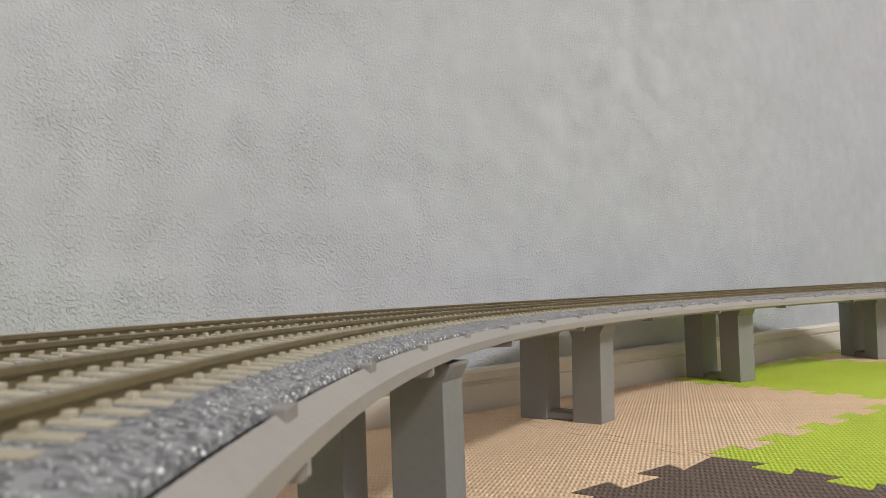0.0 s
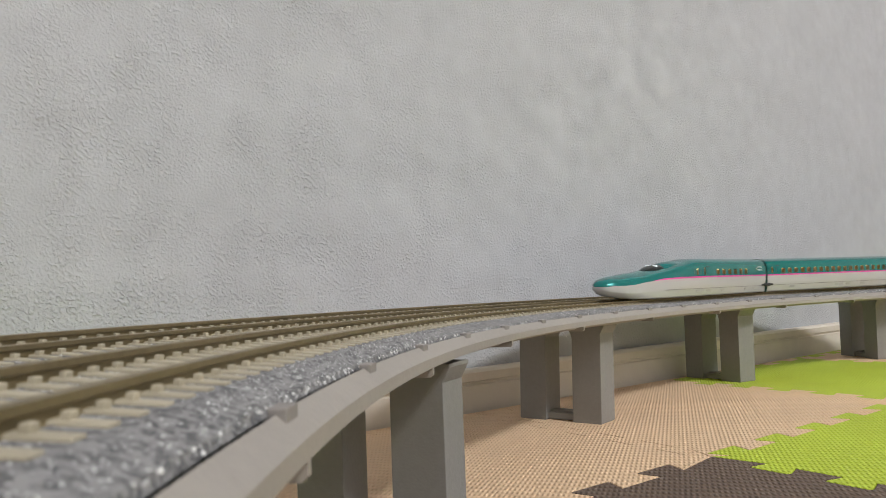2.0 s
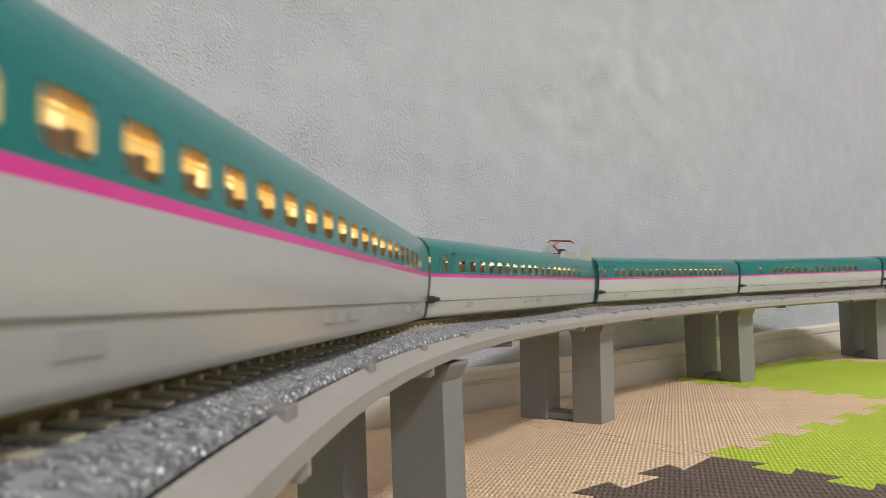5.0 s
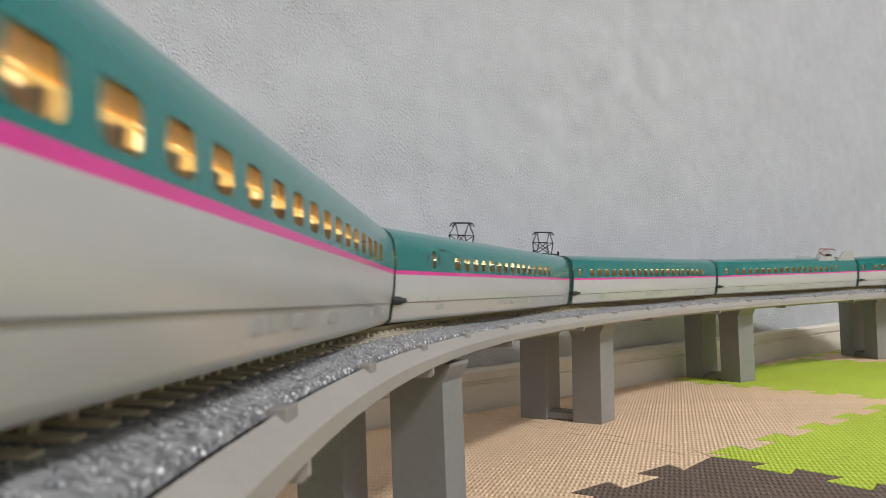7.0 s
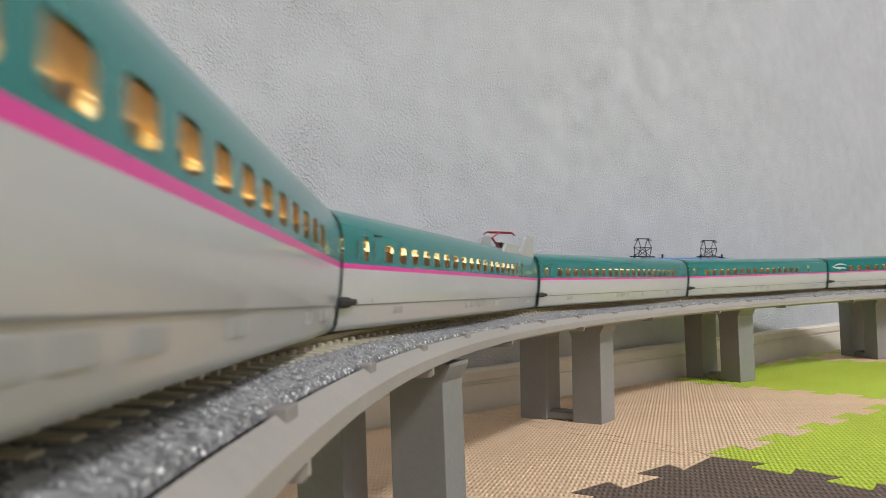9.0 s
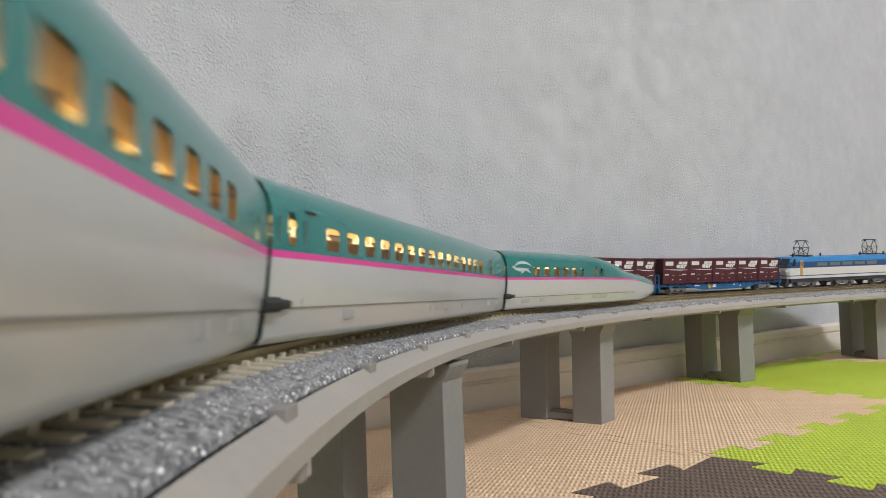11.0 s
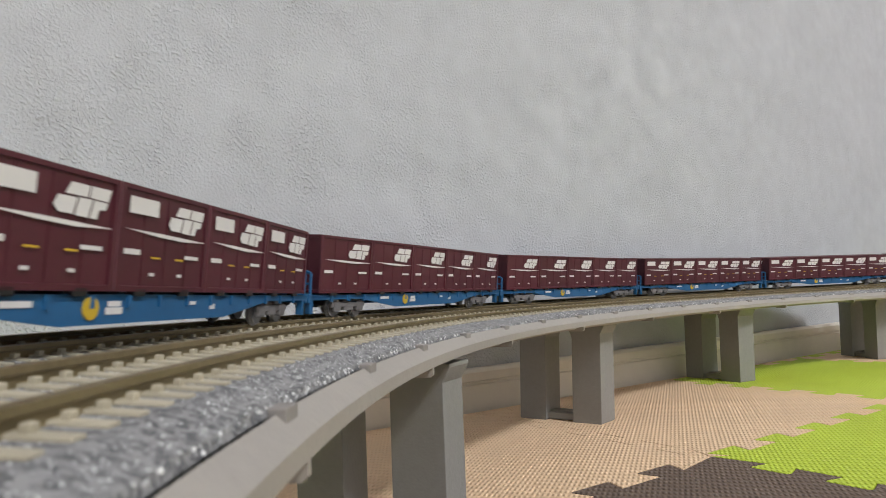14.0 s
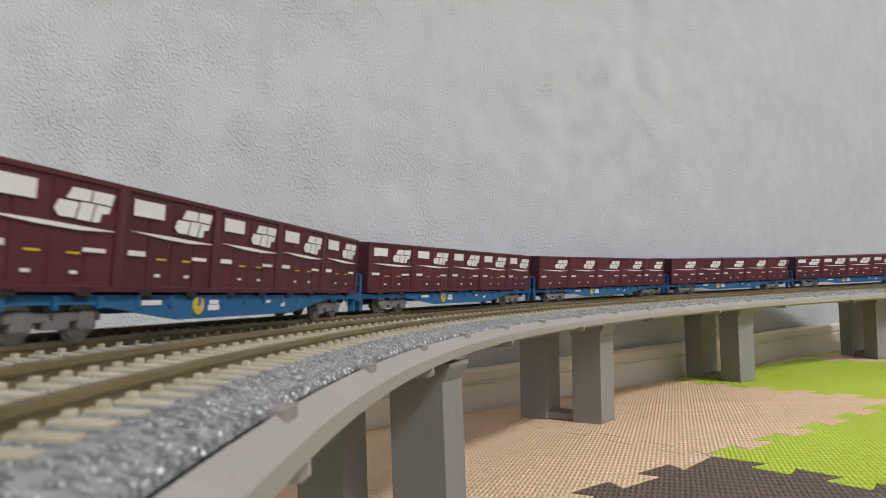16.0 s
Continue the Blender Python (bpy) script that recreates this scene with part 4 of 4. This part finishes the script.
def wagon(with_plate):
    w = new("container_wagon")
    half = WAGON / 2 - 0.0022
    bm = bmesh.new()
    belly = [(-half, 0.0065), (-half, 0.0052), (-0.043, 0.0052), (-0.022, 0.0023), (0.022, 0.0023), (0.043, 0.0052), (half, 0.0052), (half, 0.0065)]
    for x0, x1 in ((0.0068, 0.0078), (-0.0078, -0.0068)):
        side_prism(bm, belly, x0, x1)
    box(bm, -0.0078, 0.0078, -half, half, 0.0056, 0.0064)
    box(bm, -0.0030, 0.0030, -half, half, 0.0046, 0.0056)
    for k in range(-7, 8):
        for sx in (-1, 1):
            box(bm, sx * 0.0078 - 0.0002, sx * 0.0078 + 0.00035, k * 0.0082 - 0.0004, k * 0.0082 + 0.0004, 0.0046, 0.0064)
    for e in (-1, 1):
        box(bm, -0.0078, 0.0078, e * half - 0.0008, e * half + 0.0008, 0.0044, 0.0068, 0.0002)
        for sx in (-1, 1):
            box(bm, sx * 0.0066 - 0.0009, sx * 0.0066 + 0.0009, e * (half - 0.0012) - 0.0007, e * (half - 0.0012) + 0.0007, 0.0014, 0.0052, 0.0002)
    part("underframe", bm, WAGON_BLUE, w, "blue steel fishbelly underframe")
    for e in (-1, 1):
        bm = bmesh.new()
        y = e * (half - 0.0006)
        pts = [(0.0072, 0.0066), (0.0072, 0.0122), (0.0060, 0.0126), (0.0020, 0.0126), (0.0020, 0.0066)]
        for sx in (-1, 1):
            for a, b in zip(pts, pts[1:]):
                tube(bm, (sx * a[0], y, a[1]), (sx * b[0], y, b[1]), 0.00042)
            tube(bm, (sx * 0.0072, y, 0.0095), (sx * 0.0020, y, 0.0095), 0.0003)
        part("handrail", bm, WAGON_BLUE, w, "blue end handrail")
        bm = bmesh.new()
        tube(bm, (0, y, 0.0042), (0, y + e * 0.0042, 0.0042), 0.0009)
        box(bm, -0.0012, 0.0012, y + e * 0.0030 - 0.0012, y + e * 0.0030 + 0.0012, 0.0028, 0.0054, 0.0003)
        part("coupler", bm, BLACK_METAL, w, "black knuckle coupler")
        b = shared("bogie", BOGIE_ME, w, pose(0, e * 0.0475, 0))
        for yw in (-0.0056, 0.0056):
            for x in (-0.0049, 0.0049):
                shared("wheel", WHEEL_ME, b, pose(x, yw, 0.0028))
    for sx in (-1, 1):
        bm = bmesh.new()
        disc(bm, (sx * 0.0079, -sx * 0.0165, 0.0046), 0.0016, 0.0003, sides=18)
        part("round_mark", bm, YELLOW, w, "round yellow side mark")
        for (a, b, c, d) in ((-13.4, -9.6, 3.7, 4.7), (-13.0, -10.0, 4.8, 5.6), (-32, -27, 4.9, 5.7), (8, 11, 4.8, 5.4), (16, 18, 3.9, 4.9)):
            bm = bmesh.new()
            bm.faces.new([bm.verts.new((sx * 0.00795, sx * p / 1000, z / 1000)) for p, z in ((a, c), (b, c), (b, d), (a, d))])
            part("lettering_bar", bm, PRINT, w)
    for k in range(-2, 3):
        y = k * 0.0255
        c = shared("container", CONT[0], w, pose(0, y, FLOOR_H + 0.0004))
        tagged(c, label="maroon steel freight container with white print")
        for name, me in CONT[1] + (CONT[2] if with_plate else []):
            shared(name, me, c)
        if abs(k) == 2:
            shared("end_logo", CONT[3][0 if k < 0 else 1], c)
        for sx in (-1, 1):
            for o in (-0.0062, 0.0062):
                bm = bmesh.new()
                box(bm, sx * 0.0076 - 0.0008, sx * 0.0076 + 0.0008, y + o - 0.0014, y + o + 0.0014, 0.0063, 0.0076, 0.0002)
                part("twist_lock", bm, BLACK_METAL, w)
    return w


plated, plain = wagon(True), wagon(False)
wagons = []
for n in range(1, 9):
    src = plain if n in (4, 5) else plated
    first = (n == 1) or (n == 4)
    ob = src if first else copy_thing(src, Matrix())
    wagons.append(tagged(ob, "blue flat wagon loaded with five maroon containers" if src is plain else "blue flat wagon loaded with five maroon containers with white label plates",
                         "container wagon", group="container wagons"))


def diamond_pantograph(parent, y):
    bm = bmesh.new()
    z0, z1, z2 = 0.0243, 0.0296, 0.0348
    for x in (-0.0042, 0.0042):
        for e in (-1, 1):
            tube(bm, (x, y + e * 0.0016, z0), (x * 0.95, y + e * 0.0033, z1), 0.00028)
            tube(bm, (x * 0.95, y + e * 0.0033, z1), (x * 0.8, y, z2), 0.00024)
            tube(bm, (x, y + e * 0.0016, z0), (-x * 0.95, y + e * 0.0033, z1), 0.0002)
    for e in (-1, 1):
        tube(bm, (-0.0042, y + e * 0.0033, z1), (0.0042, y + e * 0.0033, z1), 0.0002)
        tube(bm, (-0.0044, y + e * 0.0009, z2), (0.0044, y + e * 0.0009, z2), 0.00028)
        for x in (-1, 1):
            tube(bm, (x * 0.0044, y + e * 0.0009, z2), (x * 0.0056, y + e * 0.0009, z2 - 0.0014), 0.00025)
    box(bm, -0.0052, 0.0052, y - 0.0058, y + 0.0058, z0 - 0.0008, z0 - 0.0001, 0.0002)
    part("pantograph", bm, BLACK_METAL, parent, "black diamond pantograph")
    bm = bmesh.new()
    for x in (-0.0042, 0.0042):
        for e in (-1, 1):
            disc(bm, (x, y + e * 0.0045, z0 - 0.0010), 0.0006, 0.0012, "Z", 10)
    part("insulator", bm, PRINT, parent, "white insulator")


def locomotive():
    """Electric locomotive, y along it, the leading cab at +y."""
    loco = new("electric_locomotive")
    half, wd = 0.0588, 0.0096
    prof = [(half, 0.0072), (half + 0.0006, 0.0125), (half - 0.0004, 0.0165), (half - 0.0040, 0.0218), (half - 0.0052, 0.0228)]

    def slab(z0, z1, mat, label, name):
        """A band of the body between two heights, with the raked cab fronts."""
        def yof(z):
            for (a, p), (b, q) in zip(prof, prof[1:]):
                if z <= q + 1e-9:
                    return a + (b - a) * (z - p) / (q - p)
            return prof[-1][0]
        zs = [z0] + [q for _, q in prof if z0 < q < z1] + [z1]
        bm = bmesh.new()
        rings = []
        for z in zs:
            x = wd - max(0, z - 0.0205) * 0.55
            y = yof(z)
            c = 0.0016
            pts = [(x, y - c), (x - c, y), (-x + c, y), (-x, y - c), (-x, -y + c), (-x + c, -y), (x - c, -y), (x, -y + c)]
            rings.append([bm.verts.new((p, q, z)) for p, q in pts])
        for a, b in zip(rings, rings[1:]):
            for k in range(8):
                bm.faces.new((a[k], a[(k + 1) % 8], b[(k + 1) % 8], b[k]))
        bm.faces.new(rings[0][::-1])
        bm.faces.new(rings[-1])
        part(name, bm, mat, loco, label)

    slab(0.0072, 0.0090, LOCO_WHITE, "", "body_band")
    slab(0.0090, 0.0096, LOCO_DARK_BLUE, "", "body_band")
    slab(0.0096, 0.0150, LOCO_WHITE, "cream white lower body", "body_band")
    slab(0.0150, 0.0194, LOCO_DARK_BLUE, "dark blue window band", "body_band")
    slab(0.0194, 0.0228, LOCO_LIGHT_BLUE, "light blue upper body", "body_band")
    bm = bmesh.new()
    box(bm, -0.0070, 0.0070, -half + 0.012, half - 0.012, 0.0224, 0.0229, 0.0002)
    for y in (-0.030, -0.012, 0.006, 0.024):
        box(bm, -0.0030, 0.0030, y - 0.0035, y + 0.0035, 0.0227, 0.0232, 0.0002)
    part("roof", bm, LOCO_LIGHT_BLUE, loco, "light blue roof with boxes")
    for y in (-0.0475, -0.020, 0.022, 0.0475):
        bm = bmesh.new()
        disc(bm, (0.003, y, 0.0240), 0.0006, 0.0030, "Z", 12)
        part("roof_fitting", bm, BLACK_METAL, loco, "small black roof fitting")
    bm = bmesh.new()
    box(bm, -0.0018, 0.0018, half - 0.0085, half - 0.0055, 0.0226, 0.0235, 0.0003)
    part("horn_box", bm, BLACK_METAL, loco)
    for e in (-1, 1):
        for sx in (-1, 1):
            bm = bmesh.new()
            q = [(half - 0.0062, 0.0166), (half - 0.0030, 0.0166), (half - 0.0052, 0.0216), (half - 0.0064, 0.0216)]
            side_prism(bm, [(e * a, z) for a, z in q], sx * 0.00965 - 0.0002, sx * 0.00965 + 0.0001)
            part("cab_side_window", bm, CANOPY, loco, "dark cab side window")
            bm = bmesh.new()
            box(bm, sx * 0.00965 - 0.0002, sx * 0.00965 + 0.0002, e * (half - 0.0125) - 0.0014, e * (half - 0.0125) + 0.0014, 0.0098, 0.0208, 0.0001)
            door = part("cab_door", bm, LOCO_DOOR, loco, "ochre yellow cab door")
            bm = bmesh.new()
            box(bm, sx * 0.0099 - 0.0001, sx * 0.0099 + 0.0001, e * (half - 0.0125) - 0.0008, e * (half - 0.0125) + 0.0008, 0.0163, 0.0194)
            part("door_window", bm, LOUVRE, door)
        bm = bmesh.new()
        for x in (-0.0042, 0.0042):
            a = [(x - 0.0036, e * (half + 0.00005), 0.0168), (x + 0.0036, e * (half + 0.00005), 0.0168), (x + 0.0033, e * (half - 0.0031), 0.0218), (x - 0.0033, e * (half - 0.0031), 0.0218)]
            vs = [bm.verts.new(p) for p in a]
            ws = [bm.verts.new((p[0], p[1] - e * 0.0008, p[2])) for p in a]
            bm.faces.new(vs)
            bm.faces.new(ws[::-1])
            for k in range(4):
                bm.faces.new((vs[k], vs[(k + 1) % 4], ws[(k + 1) % 4], ws[k]))
        part("windscreen", bm, CANOPY, loco, "dark two piece windscreen")
        bm = bmesh.new()
        for x in (-0.0070, 0.0070):
            disc(bm, (x, e * (half + 0.0004), 0.0128), 0.0009, 0.0010, "Y", 14)
        part("front_lamp", bm, PRINT, loco, "round front lamp")
        bm = bmesh.new()
        side_prism(bm, [(e * (half - 0.001), 0.0072), (e * (half + 0.0010), 0.0072), (e * (half + 0.0022), 0.0018), (e * (half - 0.0002), 0.0018)], -0.0088, 0.0088)
        tube(bm, (0, e * half, 0.0044), (0, e * (half + 0.0048), 0.0044), 0.0010)
        tube(bm, (-0.009, e * (half + 0.0026), 0.0030), (0.009, e * (half + 0.0026), 0.0030), 0.0003)
        part("pilot", bm, LOCO_GREY, loco, "dark grey snow plough pilot")
    for y in (-0.026, -0.013, 0.0, 0.013, 0.026):
        for sx in (-1, 1):
            bm = bmesh.new()
            box(bm, sx * 0.00962 - 0.0002, sx * 0.00962 + 0.0001, y - 0.0052, y + 0.0052, 0.0162, 0.0186, 0.0001)
            part("louvre", bm, LOUVRE, loco, "grey side louvre window")
    bm = bmesh.new()
    box(bm, -0.0086, 0.0086, -half + 0.003, half - 0.003, 0.0046, 0.0073, 0.0003)
    part("underframe", bm, LOCO_GREY, loco)
    for yb in (-0.039, 0.0, 0.039):
        b = shared("bogie", BOGIE_ME, loco, pose(0, yb, 0) @ Matrix.Diagonal((1.15, 1.25, 1.1, 1)))
        for yw in (-0.0056, 0.0056):
            for x in (-0.0044, 0.0044):
                shared("wheel", WHEEL_ME, b, pose(x, yw, 0.0028))
    diamond_pantograph(loco, 0.036)
    diamond_pantograph(loco, -0.036)
    return tagged(loco, "two tone blue and cream electric locomotive with ochre doors", "locomotive")


loco = locomotive()

# ---- the ceiling lamp's body ----
lamp = new("ceiling_lamp")
lamp.matrix_world = pose(1.60, -1.40, 2.4)
bm = bmesh.new()
disc(bm, (0, 0, -0.02), 0.28, 0.04, "Z", 48)
part("lamp_base", bm, CEILING, lamp, "white round base")
bm = bmesh.new()
disc(bm, (0, 0, -0.075), 0.27, 0.07, "Z", 48)
part("diffuser", bm, LAMP_GLOW, lamp, "glowing round white diffuser").visible_shadow = True
tagged(lamp, "round white ceiling lamp, lit, on the ceiling", "ceiling lamp")

# ---- what moves ----


def car_pose(s, base, outer):
    """A car whose bogies stand on the track base metres apart, with its middle at s."""
    a = on_track(s - base / 2, 0, 0, outer)
    b = on_track(s + base / 2, 0, 0, outer)
    d = (b - a).normalized()
    turn = math.atan2(d.x, d.y)
    return Matrix.Translation((a + b) / 2) @ Matrix.Rotation(-turn, 4, "Z") @ Matrix.Rotation(CANT, 4, "Y")


def smooth_run(table, t):
    """Monotone cubic through (seconds, metres)."""
    n = len(table)
    sl = [(table[i + 1][1] - table[i][1]) / (table[i + 1][0] - table[i][0]) for i in range(n - 1)]
    tan = [sl[0]] + [(sl[i - 1] + sl[i]) / 2 for i in range(1, n - 1)] + [sl[-1]]
    for i in range(n - 1):
        if t <= table[i + 1][0] or i == n - 2:
            h = table[i + 1][0] - table[i][0]
            u = (t - table[i][0]) / h
            return ((2 * u ** 3 - 3 * u ** 2 + 1) * table[i][1] + (u ** 3 - 2 * u ** 2 + u) * h * tan[i]
                    + (-2 * u ** 3 + 3 * u ** 2) * table[i + 1][1] + (u ** 3 - u ** 2) * h * tan[i + 1])


# s of the joint behind the first express car, and of the rear corner of the first wagon on the outer track
EXPRESS_RUN = ((0.0, 0.7890), (1.5, 0.5442), (3.0, 0.2990), (4.05, 0.1235), (7.0, -0.3738), (9.0, -0.7184), (11.3, -1.1142), (12.0, -1.2405), (16.0, -1.925))
FREIGHT_RUN = ((0.0, -0.5400), (3.6, -0.2130), (7.5, 0.1290), (12.5, 0.5642), (16.0, 0.8587))


def motions():
    times = [k * 0.2 for k in range(81)]
    for n, car in enumerate(express):
        rows = []
        for t in times:
            s = smooth_run(EXPRESS_RUN, t) + (n - 0.5) * CAR
            m = car_pose(s, 0.109, False)
            if n == 9:
                m = m @ Matrix.Rotation(math.pi, 4, "Z")
            rows.append((t, m))
        walk(car, rows)
    for n, w in enumerate(wagons):
        rows = []
        for t in times:
            sigma = smooth_run(FREIGHT_RUN, t) + 0.0636 - n * WAGON
            rows.append((t, car_pose(outer_s(sigma), 0.095 , True)))
        walk(w, rows)
    rows = []
    for t in times:
        sigma = smooth_run(FREIGHT_RUN, t) + 0.0636 + WAGON / 2 + 0.0645
        rows.append((t, car_pose(outer_s(sigma), 0.078, True)))
    walk(loco, rows)


motions()
